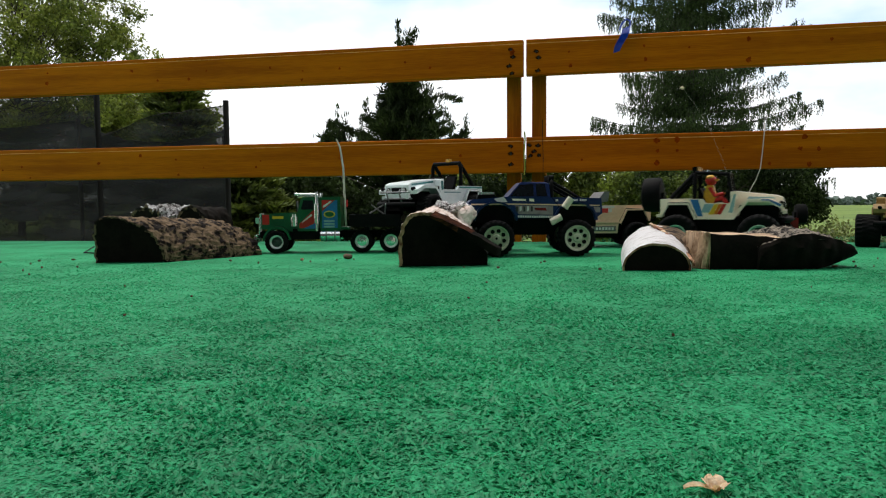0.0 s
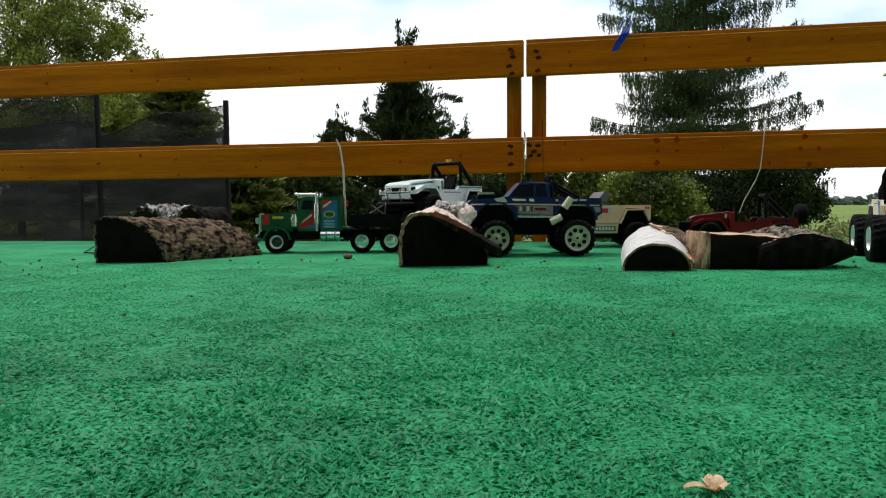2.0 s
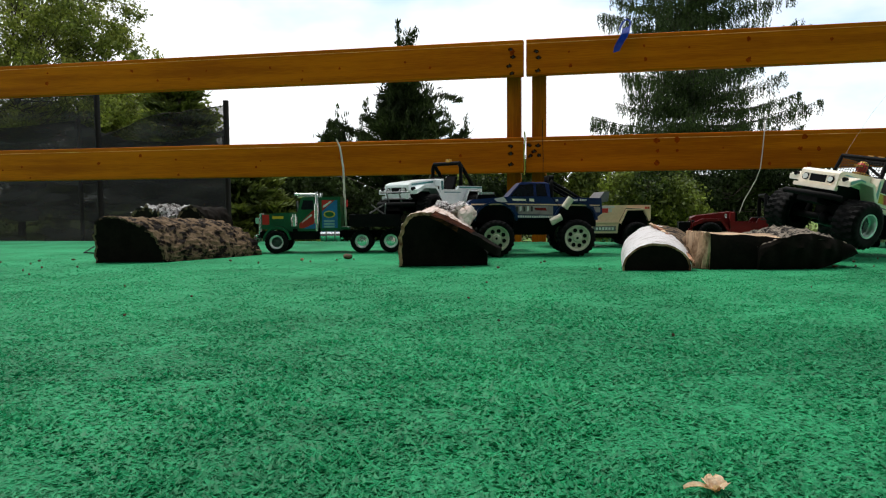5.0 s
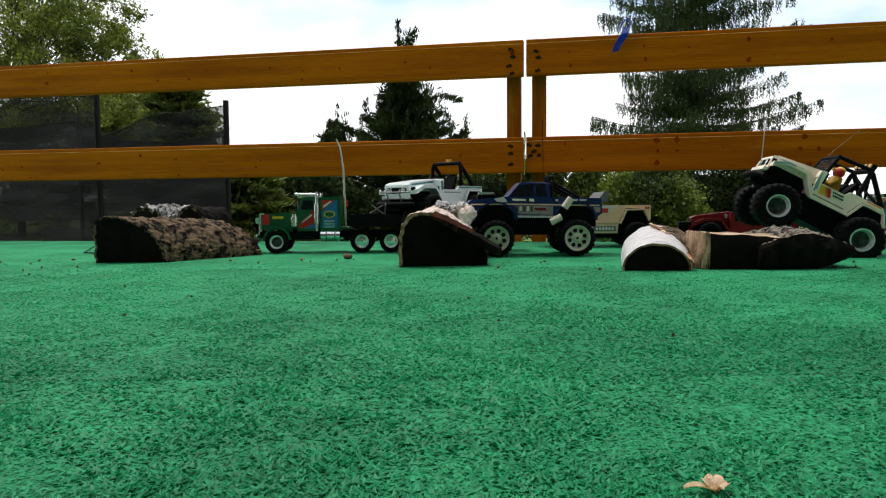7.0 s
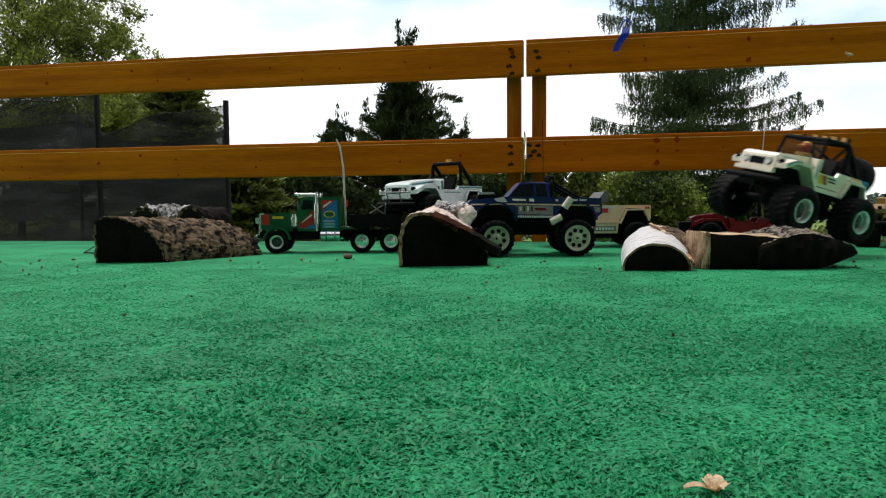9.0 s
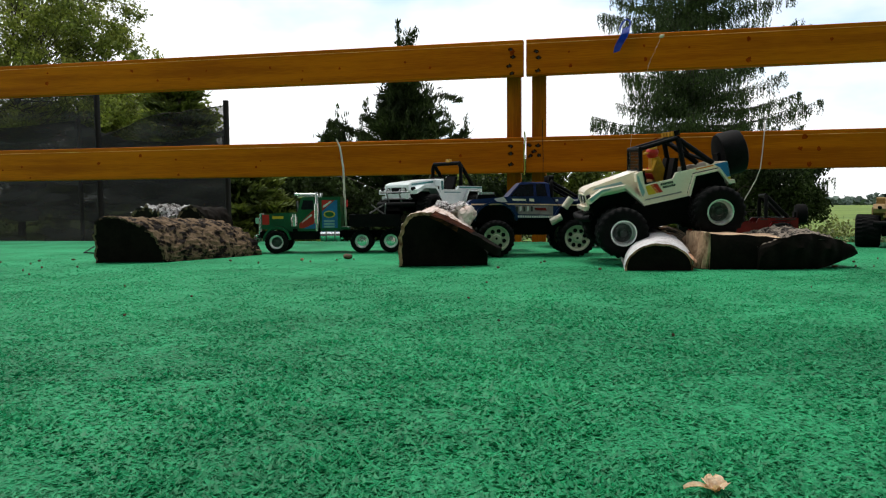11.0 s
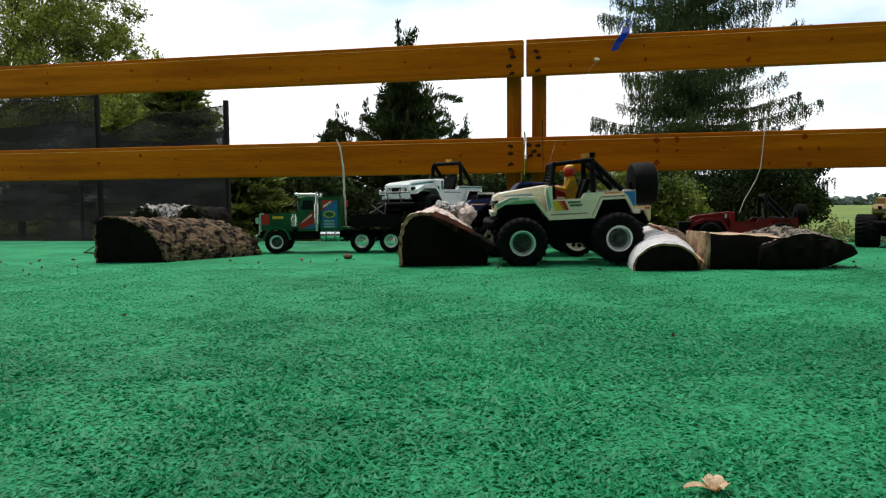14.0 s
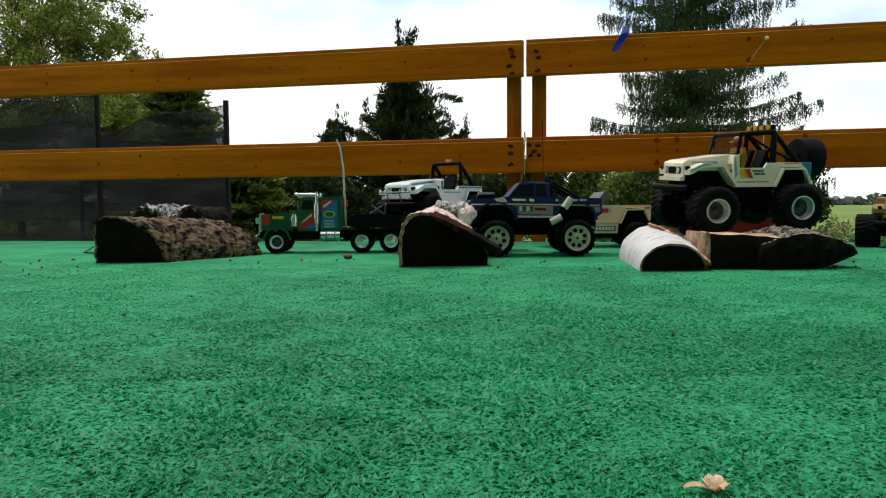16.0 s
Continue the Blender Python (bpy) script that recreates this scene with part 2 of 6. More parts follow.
def band(pts, w):
    """The outline of a band of width w below an open line of points."""
    out = []
    for i, (x, z) in enumerate(pts):
        x0, z0 = pts[max(i - 1, 0)]
        x1, z1 = pts[min(i + 1, len(pts) - 1)]
        n = Vector((-(z1 - z0), x1 - x0)).normalized()
        out.append((x + n.x * w, z + n.y * w))
    return list(pts) + out[::-1]


def tube(bm, pts, r, n=8, mi=0, tip=None):
    """A round bar along points; tip: its radius at the far end."""
    pts = [Vector(p) for p in pts]
    rings, k = [], len(pts)
    for i, p in enumerate(pts):
        d = (pts[min(i + 1, k - 1)] - pts[max(i - 1, 0)]).normalized()
        u = d.orthogonal().normalized() if i == 0 else (u - d * u.dot(d)).normalized()
        v = d.cross(u)
        rr = r if tip is None else r + (tip - r) * i / (k - 1)
        rings.append([bm.verts.new(p + (u * math.cos(2 * math.pi * j / n) + v * math.sin(2 * math.pi * j / n)) * rr) for j in range(n)])
    for a, b in zip(rings, rings[1:]):
        for j in range(n):
            bm.faces.new((a[j], a[(j + 1) % n], b[(j + 1) % n], b[j])).material_index = mi
    bm.faces.new(rings[0][::-1]).material_index = mi
    bm.faces.new(rings[-1]).material_index = mi


def lathe(bm, prof, n=32, mi=0, closed=False, first=True, last=True):
    """Turns (radius, y) points round the y axis."""
    rings = []
    for r, y in prof:
        rings.append([bm.verts.new((r * math.cos(2 * math.pi * j / n), y, r * math.sin(2 * math.pi * j / n))) for j in range(n)])
    pairs = list(zip(rings, rings[1:])) + ([(rings[-1], rings[0])] if closed else [])
    for a, b in pairs:
        for j in range(n):
            bm.faces.new((a[j], b[j], b[(j + 1) % n], a[(j + 1) % n])).material_index = mi
    if first and not closed:
        bm.faces.new(rings[0]).material_index = mi
    if last and not closed:
        bm.faces.new(rings[-1][::-1]).material_index = mi


def ball(bm, c, rx, ry, rz, mi=0, n=12):
    got = bmesh.ops.create_uvsphere(bm, u_segments=n, v_segments=n // 2 + 2, radius=1.0)
    for v in got["verts"]:
        v.co = Vector((c[0] + v.co.x * rx, c[1] + v.co.y * ry, c[2] + v.co.z * rz))
        for f in v.link_faces:
            f.material_index = mi


def quads(name, verts, material, parent=None, size=4):
    """One mesh of many loose leaves or blades: verts in runs of `size`."""
    k = len(verts) // size
    me = bpy.data.meshes.new(name)
    me.from_pydata(verts.tolist(), [], np.arange(k * size).reshape(k, size).tolist())
    me.materials.append(material)
    ob = new(name, me)
    if parent:
        ob.parent = parent
    return ob


def jitter(bm, amount, scale, keep_floor=True):
    for v in bm.verts:
        d = noise.noise_vector(v.co * scale) * amount + noise.noise_vector(v.co * scale * 3.1) * amount * 0.5
        if keep_floor and v.co.z < 0.003:
            d.z = 0
        v.co += d

# ---------------------------------------------------------------- deck, turf and meadow
FENCE = pose(0.342, 2.889, 0, 0, 0, -10.65)


def deck():
    bm = bm_new()
    # far edge follows the fence, the rest reaches round and behind the camera
    a, b = FENCE @ Vector((-6, -0.03, 0)), FENCE @ Vector((5, -0.03, 0))
    low = [(a.x, a.y), (b.x, b.y), (5.2, -1.45), (-5.6, -1.45)]
    top = [bm.verts.new((x, y, 0)) for x, y in low]
    bot = [bm.verts.new((x, y, -0.045)) for x, y in low]
    bm.faces.new(top)
    bm.faces.new(bot[::-1])
    for i in range(4):
        bm.faces.new((top[i], bot[i], bot[(i + 1) % 4], top[(i + 1) % 4]))
    floor = part("deck_floor", bm, M_TURF)
    tagged(floor, "raised deck covered with green artificial turf carpet", "floor", kind="structure")
    rng = np.random.default_rng(4)

    def blades(count, y0, y1, size, high, fade):
        # more blades where the turf is seen from close by, thinning out into the next stretch
        y = y0 + (y1 - y0) * rng.random(count) ** fade
        x = (rng.random(count) * 2 - 1) * (y * 0.70 + 0.06)
        ang = rng.random(count) * 2 * np.pi
        tall = high * np.clip(1.12 - 0.36 * y, 0.35, 1.0)
        lean = (0.6 + 1.2 * rng.random(count)) * tall
        s = size * (0.6 + 0.8 * rng.random(count))
        clump = 0.85 + 0.35 * np.sin(x * 41 + 2 * np.sin(y * 37)) * np.sin(y * 29 + x * 13) + 0.2 * np.sin(x * 9 + 2 * np.sin(y * 7)) * np.sin(y * 8 + x * 3)
        up = tall * (0.2 + 0.5 * rng.random(count)) * clump
        c, sn = np.cos(ang), np.sin(ang)
        la = rng.random(count) * 2 * np.pi
        v = np.empty((count, 3, 3))
        v[:, 0] = np.stack([x - c * s, y - sn * s, np.full(count, -0.0003)], 1)
        v[:, 1] = np.stack([x + c * s, y + sn * s, np.full(count, -0.0003)], 1)
        la = np.where(rng.random(count) < 0.8, ang + np.pi / 2 + rng.normal(0, 0.5, count), la)
        v[:, 2] = np.stack([x + np.cos(la) * lean, y + np.sin(la) * lean, up], 1)
        return v.reshape(-1, 3)

    v = np.concatenate([blades(170000, 0.27, 1.7, 0.0023, 0.0046, 2.0), blades(90000, 0.6, 2.3, 0.0028, 0.0040, 1.3), blades(36000, 1.3, 3.1, 0.0036, 0.0030, 1.0)])
    ob = quads("turf_blades", v, M_BLADE, size=3)
    tagged(ob, "short curly green plastic turf blades on the deck", "artificial grass", kind="stuff")
    return floor


deck()


def meadow():
    bm = bm_new()
    n = 60
    ring = []
    for k, r in enumerate((0.0, 3, 8, 16, 30, 60, 120, 300, 900, 3000)):
        ring.append([bm.verts.new((r * math.cos(2 * math.pi * i / n), r * math.sin(2 * math.pi * i / n), -0.62 + (0.05 * noise.noise((r * 0.3, i * 0.4, 0)) if r < 100 else 0))) for i in range(n)] if r else [bm.verts.new((0, 0, -0.62))])
    for i in range(n):
        bm.faces.new((ring[0][0], ring[1][i], ring[1][(i + 1) % n]))
    for a, b in zip(ring[1:], ring[2:]):
        for i in range(n):
            bm.faces.new((a[i], b[i], b[(i + 1) % n], a[(i + 1) % n]))
    tagged(part("ground", bm, M_LAWN), "yellow-green meadow reaching to the horizon", "ground", kind="structure")


meadow()


def shade_wall():
    """Unseen wall added behind the camera; it closes the deck and shades front faces."""
    bm = bm_new()
    box(bm, -7.0, 7.0, -1.75, -1.45, -0.64, 4.6)
    ob = tagged(part("shade_wall_south", bm, M_SHADEWALL), "plain dark unseen wall added to shade the front faces", "wall", kind="structure")
    # eave added along with the wall, likewise out of view
    bm = bm_new()
    box(bm, -7.2, 7.2, -1.9, -1.0, 4.6, 4.7)
    tagged(part("eave", bm, M_SHADEWALL), "plain dark unseen eave added over the shade wall", "eave", kind="structure")


shade_wall()


# ---------------------------------------------------------------- rail fence
def board(name, x0, x1, z0, z1, parent, seed, knots):
    """A long plank with rounded upper edges, knots and screws."""
    bm = bm_new()
    k = 14
    prof = [(-0.022, z0 + 0.003), (-0.022, z1 - 0.019), (-0.0190, z1 - 0.0155), (-0.0188, z1 - 0.002), (-0.0165, z1), (0.012, z1), (0.019, z1 - 0.006), (0.019, z0), (-0.019, z0)]
    rows = []
    for i in range(k + 1):
        x = x0 + (x1 - x0) * i / k
        w = 0.0018 * noise.noise((x * 1.7, seed, 0))
        rows.append([bm.verts.new((x, y + w, z + 0.6 * w)) for y, z in prof])
    for a, b in zip(rows, rows[1:]):
        for j in range(len(prof)):
            bm.faces.new((a[j], b[j], b[(j + 1) % len(prof)], a[(j + 1) % len(prof)]))
    bm.faces.new(rows[0][::-1])
    bm.faces.new(rows[-1])
    ob = part(name, bm, M_RAIL, parent)
    # thin pale strip: the light caught by the chamfer, given as colour
    b2 = bm_new()
    pts = [(x0 + (x1 - x0) * i / 40, -0.0207, z1 - 0.0172 + 0.0006 * noise.noise((i * 0.9, seed, 3))) for i in range(41)]
    tube(b2, pts, 0.0014, 6)
    part("lit_edge", b2, M_LITEDGE, ob, "pale line painted for light along the rail edge")
    rng = random.Random(seed)
    for kx, kz, r in knots:
        b2 = bm_new()
        n = 12
        kz = min(max(kz, z0 + 0.4 * r + 0.004), z1 - 0.022 - 0.4 * r)
        c = b2.verts.new((kx, -0.0234, kz))
        ed = [b2.verts.new((kx + r * 1.05 * math.cos(t) * rng.uniform(0.6, 1.2), -0.0231, kz + r * 1.05 * math.sin(t) * rng.uniform(0.6, 1.3))) for t in (2 * math.pi * q / n for q in range(n))]
        for q in range(n):
            b2.faces.new((c, ed[q], ed[(q + 1) % n]))
        part("knot", b2, M_KNOT, ob)
    return ob


# where the knots (x, z, radius) and the screws (x, z) sit on the planks
KNOTS = {
    "upper_west": [(-2.211, 0.733, 0.009), (-2.206, 0.78, 0.005), (-1.772, 0.771, 0.007), (-1.644, 0.723, 0.006), (-1.491, 0.725, 0.007), (-1.405, 0.756, 0.004), (-1.103, 0.757, 0.006), (-0.953, 0.736, 0.004), (-0.959, 0.7, 0.006), (-0.787, 0.739, 0.005), (-0.499, 0.752, 0.005), (-0.393, 0.726, 0.006), (-0.052, 0.775, 0.012)],
    "lower_west": [(-1.744, 0.389, 0.008), (-1.959, 0.358, 0.008), (-1.567, 0.368, 0.005), (-1.158, 0.355, 0.005), (-1.18, 0.328, 0.006), (-2.364, 0.349, 0.006), (-2.469, 0.335, 0.005), (-2.321, 0.298, 0.005), (-1.556, 0.299, 0.006), (-1.432, 0.33, 0.004), (-1.953, 0.36, 0.005), (-0.526, 0.338, 0.006), (-0.266, 0.358, 0.006), (-0.796, 0.36, 0.004)],
    "upper_east": [(0.855, 0.78, 0.009), (0.856, 0.701, 0.011), (1.148, 0.765, 0.007), (0.475, 0.721, 0.008), (0.468, 0.774, 0.005), (0.638, 0.759, 0.004), (0.177, 0.764, 0.004), (0.184, 0.708, 0.009)],
    "lower_east": [(0.519, 0.428, 0.012), (0.596, 0.426, 0.011), (1.062, 0.414, 0.011), (0.524, 0.362, 0.007), (0.597, 0.36, 0.007), (1.047, 0.359, 0.009), (1.113, 0.357, 0.008), (0.939, 0.303, 0.007), (0.52, 0.315, 0.01), (1.08, 0.3, 0.01), (0.163, 0.397, 0.005), (0.23, 0.332, 0.005), (0.769, 0.367, 0.004)],
}
SCREWS = {
    "upper_west": [(-0.056, 0.784), (-0.047, 0.754), (-0.063, 0.718), (-0.052, 0.688)],
    "lower_west": [(-0.057, 0.393), (-0.057, 0.363), (-0.057, 0.319)],
    "upper_east": [(0.047, 0.772), (0.056, 0.747), (0.053, 0.695)],
    "lower_east": [(0.019, 0.396), (0.054, 0.393), (0.038, 0.37), (0.022, 0.352), (0.058, 0.354)],
}


def fence_panel(side, label):
    ob = empty("rail_fence", FENCE, label, "fence", "fence panels along the deck edge")
    s = side
    lo, hi = (0.006, 3.6) if s > 0 else (-4.4, -0.006)
    end = "east" if s > 0 else "west"
    for z0, z1, sd, at in ((0.679, 0.822, 11 + s, "upper_" + end), (0.284, 0.429, 21 + s, "lower_" + end)):
        rail = board("rail", lo, hi, z0, z1, ob, sd, KNOTS[at])
        for k, (x, z) in enumerate(SCREWS[at]):
            bm = bm_new()
            ring = 9
            mid = bm.verts.new((x, -0.0238, z))
            rim = [bm.verts.new((x + (0.011 + 0.003 * math.sin(q * 5 + k)) * math.cos(2 * math.pi * q / ring), -0.0229, z + (0.008 + 0.003 * math.sin(q * 3 + k)) * math.sin(2 * math.pi * q / ring))) for q in range(ring)]
            for q in range(ring):
                bm.faces.new((mid, rim[q], rim[(q + 1) % ring]))
            part("screw_stain", bm, M_STAIN, rail, "dark stain round a screw")
            bm = bm_new()
            lathe(bm, [(0.0055, 0.0012), (0.0055, -0.0012)], 10)
            part("screw", bm, M_SCREW, ob).matrix_basis = pose(x, -0.0245, z)
    xs = [0.027, 1.9, 3.5] if s > 0 else [-0.077, -3.2, -4.3]
    for x in xs:
        bm = bm_new()
        box(bm, x, x + 0.057, 0.021, 0.075, -0.55, 0.812)
        part("post", bm, M_POST, ob, bevel=0.003)


fence_panel(-1, "two-rail fence of orange-stained planks with dark knots")
fence_panel(1, "two-rail fence of orange-stained planks, ribbon tied on top")


def ribbon():
    ob = empty("ribbon", FENCE @ pose(0.40, -0.03, 0.835), "bright blue ribbon tied round the upper fence rail", "ribbon")
    bm = bm_new()
    prev = None
    for i in range(13):
        t = i / 12
        z = 0.012 - 0.10 * t
        x = -0.004 - 0.034 * t ** 1.3 + 0.004 * math.sin(t * 6)
        y = 0.010 - 0.030 * math.sin(min(t * 3, 1) * 1.57) - 0.004 * math.sin(t * 8)
        w = 0.011 + 0.006 * math.sin(t * 3)
        cur = [bm.verts.new((x - w, y, z - 0.003)), bm.verts.new((x + w, y - 0.002, z + 0.004))]
        if prev:
            bm.faces.new((prev[0], prev[1], cur[1], cur[0]))
        prev = cur
    bmesh.ops.solidify(bm, geom=bm.faces[:], thickness=0.0006)
    part("tail", bm, M_RIBBON, ob, smooth=60)
    bm = bm_new()
    tube(bm, [(-0.028, 0.0, 0.002), (-0.018, 0.004, 0.028), (0.0, 0.006, 0.045), (0.014, 0.006, 0.036), (0.012, 0.002, 0.014), (-0.002, -0.002, 0.006)], 0.0034, 6)
    part("loop", bm, M_RIBBON, ob, smooth=60)
    return ob


RIBBON = ribbon()


def twine():
    bm = bm_new()
    tube(bm, [(0, -0.026, 0.45), (0.002, -0.03, 0.42), (-0.003, -0.029, 0.36), (0.001, -0.028, 0.30), (-0.002, -0.026, 0.275)], 0.003, 6)
    ob = part("twine", bm, M_TWINE, smooth=60)
    ob.matrix_basis = FENCE
    tagged(ob, "yellow-green twine lashing the two fence panels together", "twine")


twine()


# ---------------------------------------------------------------- logs
def loft_log(name, a, b, c, d, h1, h2, mats, label, peak=0.5, power=0.75, rough=0.004, ring=0.012, seed=1, origin=None, lift=0.0, group="", rows=26, cols=30, prof=None, plates=0.0):
    """A half log: a-b the foot of its front end, c-d of its back end, h1 and h2 its heights. mats: bark, ring, end."""
    a, b, c, d = (Vector((*p, 0)) for p in (a, b, c, d))
    mid = Vector((*origin, 0)) if origin else (a + b + c + d) / 4
    bm = bm_new()
    sec = []
    for i in range(rows + 1):
        t = i / rows
        p, q, h = a.lerp(c, t), b.lerp(d, t), h1 + (h2 - h1) * t
        line = []
        for j in range(cols + 1):
            th = math.pi * j / cols
            s = (1 - math.cos(th)) / 2
            s = s ** (math.log(0.5) / math.log(1 - peak)) if peak != 0.5 else s
            z = h * math.sin(th) ** power
            if prof:
                u = j / cols * (len(prof) - 1)
                e = min(int(u), len(prof) - 2)
                s = prof[e][0] + (prof[e + 1][0] - prof[e][0]) * (u - e)
                z = h * (prof[e][1] + (prof[e + 1][1] - prof[e][1]) * (u - e))
            v = p.lerp(q, s) - mid + Vector((0, 0, z + lift))
            k = noise.noise((v.x * 16 + seed, v.y * 16, v.z * 16)) + 0.7 * noise.noise((v.x * 45 + seed, v.y * 45, v.z * 45)) + 0.4 * noise.noise((v.x * 110, v.y * 110, v.z * 110 + seed))
            out = Vector((math.cos(th) * (p - q).normalized().x, math.cos(th) * (p - q).normalized().y, math.sin(th)))
            if plates:
                near = noise.voronoi(Vector((t * 6 * (c - a).length / 0.3, j / cols * 21, seed)) + noise.noise_vector(v * 26) * 0.7)[0]
                k += plates * (min(1.0, (near[1] - near[0]) * 2.2) - 0.5)
            if j not in (0, cols):
                v += out * k * rough
            line.append(bm.verts.new(v))
        sec.append(line)
    for i in range(rows):
        for j in range(cols):
            bm.faces.new((sec[i][j], sec[i][j + 1], sec[i + 1][j + 1], sec[i + 1][j])).material_index = 0
        bm.faces.new((sec[i][0], sec[i + 1][0], sec[i + 1][cols], sec[i][cols])).material_index = 2
    for i, flip in ((0, -1), (rows, 1)):
        base = (sec[i][0].co + sec[i][cols].co) / 2
        inner = []
        for v in sec[i]:
            to = base + Vector((0, 0, 0.35 * h1)) - v.co
            w = v.co + to.normalized() * ring
            inner.append(bm.verts.new((w.x, w.y, max(w.z, v.co.z if v in (sec[i][0], sec[i][cols]) else w.z))))
        for j in range(cols):
            bm.faces.new((sec[i][j], inner[j], inner[j + 1], sec[i][j + 1])).material_index = 1
        hub = bm.verts.new(base + Vector((0, 0, 0.35 * (h1 if i == 0 else h2))) + (c - a).normalized() * 0.006 * -flip)
        for j in range(cols):
            bm.faces.new((inner[j], hub, inner[j + 1])).material_index = 2
        bm.faces.new((inner[0], inner[cols], hub)).material_index = 2
    ob = part(name, bm, list(mats), smooth=50)
    ob.matrix_basis = Matrix.Translation(mid)
    return tagged(ob, label, "log", group)


SLOPED = [(0, 0), (0, 0.45), (0.0, 0.80), (0.03, 0.96), (0.12, 1.0), (0.25, 1.0), (0.40, 0.97), (0.55, 0.90), (0.68, 0.80), (0.80, 0.65), (0.90, 0.47), (0.97, 0.28), (1.0, 0.12), (1.0, 0)]
HUMPED = [(0, 0), (-0.01, 0.30), (0.0, 0.55), (0.04, 0.78), (0.10, 0.90), (0.20, 0.97), (0.32, 1.0), (0.45, 0.98), (0.58, 0.90), (0.70, 0.78), (0.82, 0.60), (0.93, 0.40), (1.02, 0.20), (1.0, 0)]
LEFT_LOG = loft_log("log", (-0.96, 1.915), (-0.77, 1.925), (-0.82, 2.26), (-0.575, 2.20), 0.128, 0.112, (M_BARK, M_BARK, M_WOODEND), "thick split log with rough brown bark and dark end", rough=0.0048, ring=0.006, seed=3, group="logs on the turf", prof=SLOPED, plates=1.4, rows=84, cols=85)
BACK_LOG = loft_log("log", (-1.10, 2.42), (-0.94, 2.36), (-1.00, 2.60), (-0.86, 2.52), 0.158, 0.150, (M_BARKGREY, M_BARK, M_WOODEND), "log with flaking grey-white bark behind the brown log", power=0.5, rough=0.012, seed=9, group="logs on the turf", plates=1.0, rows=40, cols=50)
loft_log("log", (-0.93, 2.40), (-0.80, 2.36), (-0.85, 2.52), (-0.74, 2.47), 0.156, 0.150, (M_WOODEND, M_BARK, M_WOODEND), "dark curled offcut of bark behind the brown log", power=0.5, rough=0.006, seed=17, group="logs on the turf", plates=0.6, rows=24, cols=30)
MID_LOG = loft_log("log", (-0.110, 1.716), (0.112, 1.745), (-0.075, 2.00), (0.118, 2.03), 0.136, 0.150, (M_PINKBARK, M_INNER, M_WOODEND), "half log with pale peeling bark and shade-darkened end", rough=0.007, ring=0.009, seed=5, group="logs on the turf", prof=HUMPED, plates=0.35, rows=44, cols=52)


def bark_crest():
    """Curled and broken scraps of pale bark standing up on the middle log."""
    rng = random.Random(8)
    for i in range(7):
        bm = bm_new()
        got = bmesh.ops.create_icosphere(bm, subdivisions=3, radius=1)
        sx, sy, sz = rng.uniform(0.010, 0.022), rng.uniform(0.02, 0.04), rng.uniform(0.006, 0.016)
        for v in got["verts"]:
            k = 1 + 0.9 * noise.noise(v.co * 2.6 + Vector((i * 3, 0, 0)))
            v.co = Vector((v.co.x * sx * k, v.co.y * sy * k, v.co.z * sz * k))
        ob = part("bark_scrap", bm, M_BARKGREY if i % 3 else M_BIRCH, MID_LOG, "broken scrap of pale bark", smooth=30)
        t = i / 6
        ob.matrix_basis = pose(-0.035 + 0.075 * rng.random() + 0.02 * t, -0.02 + 0.16 * t, 0.140 + 0.010 * t, rng.uniform(-20, 20), rng.uniform(-25, 25), rng.uniform(-40, 40))


bark_crest()


def dark_flank():
    """Below the split strip the flank and ring take the same shade-dark wood colour."""
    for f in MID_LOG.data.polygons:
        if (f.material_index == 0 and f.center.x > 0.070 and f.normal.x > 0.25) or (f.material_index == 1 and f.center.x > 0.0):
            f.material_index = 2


dark_flank()


def bark_hump():
    """The torn lump of white bark that stands highest on the middle log."""
    bm = bm_new()
    got = bmesh.ops.create_icosphere(bm, subdivisions=5, radius=1)
    for v in got["verts"]:
        d = v.co.copy()
        k = 1 + 0.26 * noise.noise(d * 1.6) + 0.12 * noise.noise(d * 4.1) + 0.05 * noise.noise(d * 9.0)
        v.co = Vector((d.x * 0.034 * k, d.y * 0.105 * k, d.z * 0.036 * k + 0.010 * d.y))
    ob = part("bark_hump", bm, M_PINKBARK, MID_LOG, "torn lump of pinkish white bark", smooth=35)
    ob.matrix_basis = pose(0.040, 0.055, 0.118, 0, 22, -14)


bark_hump()


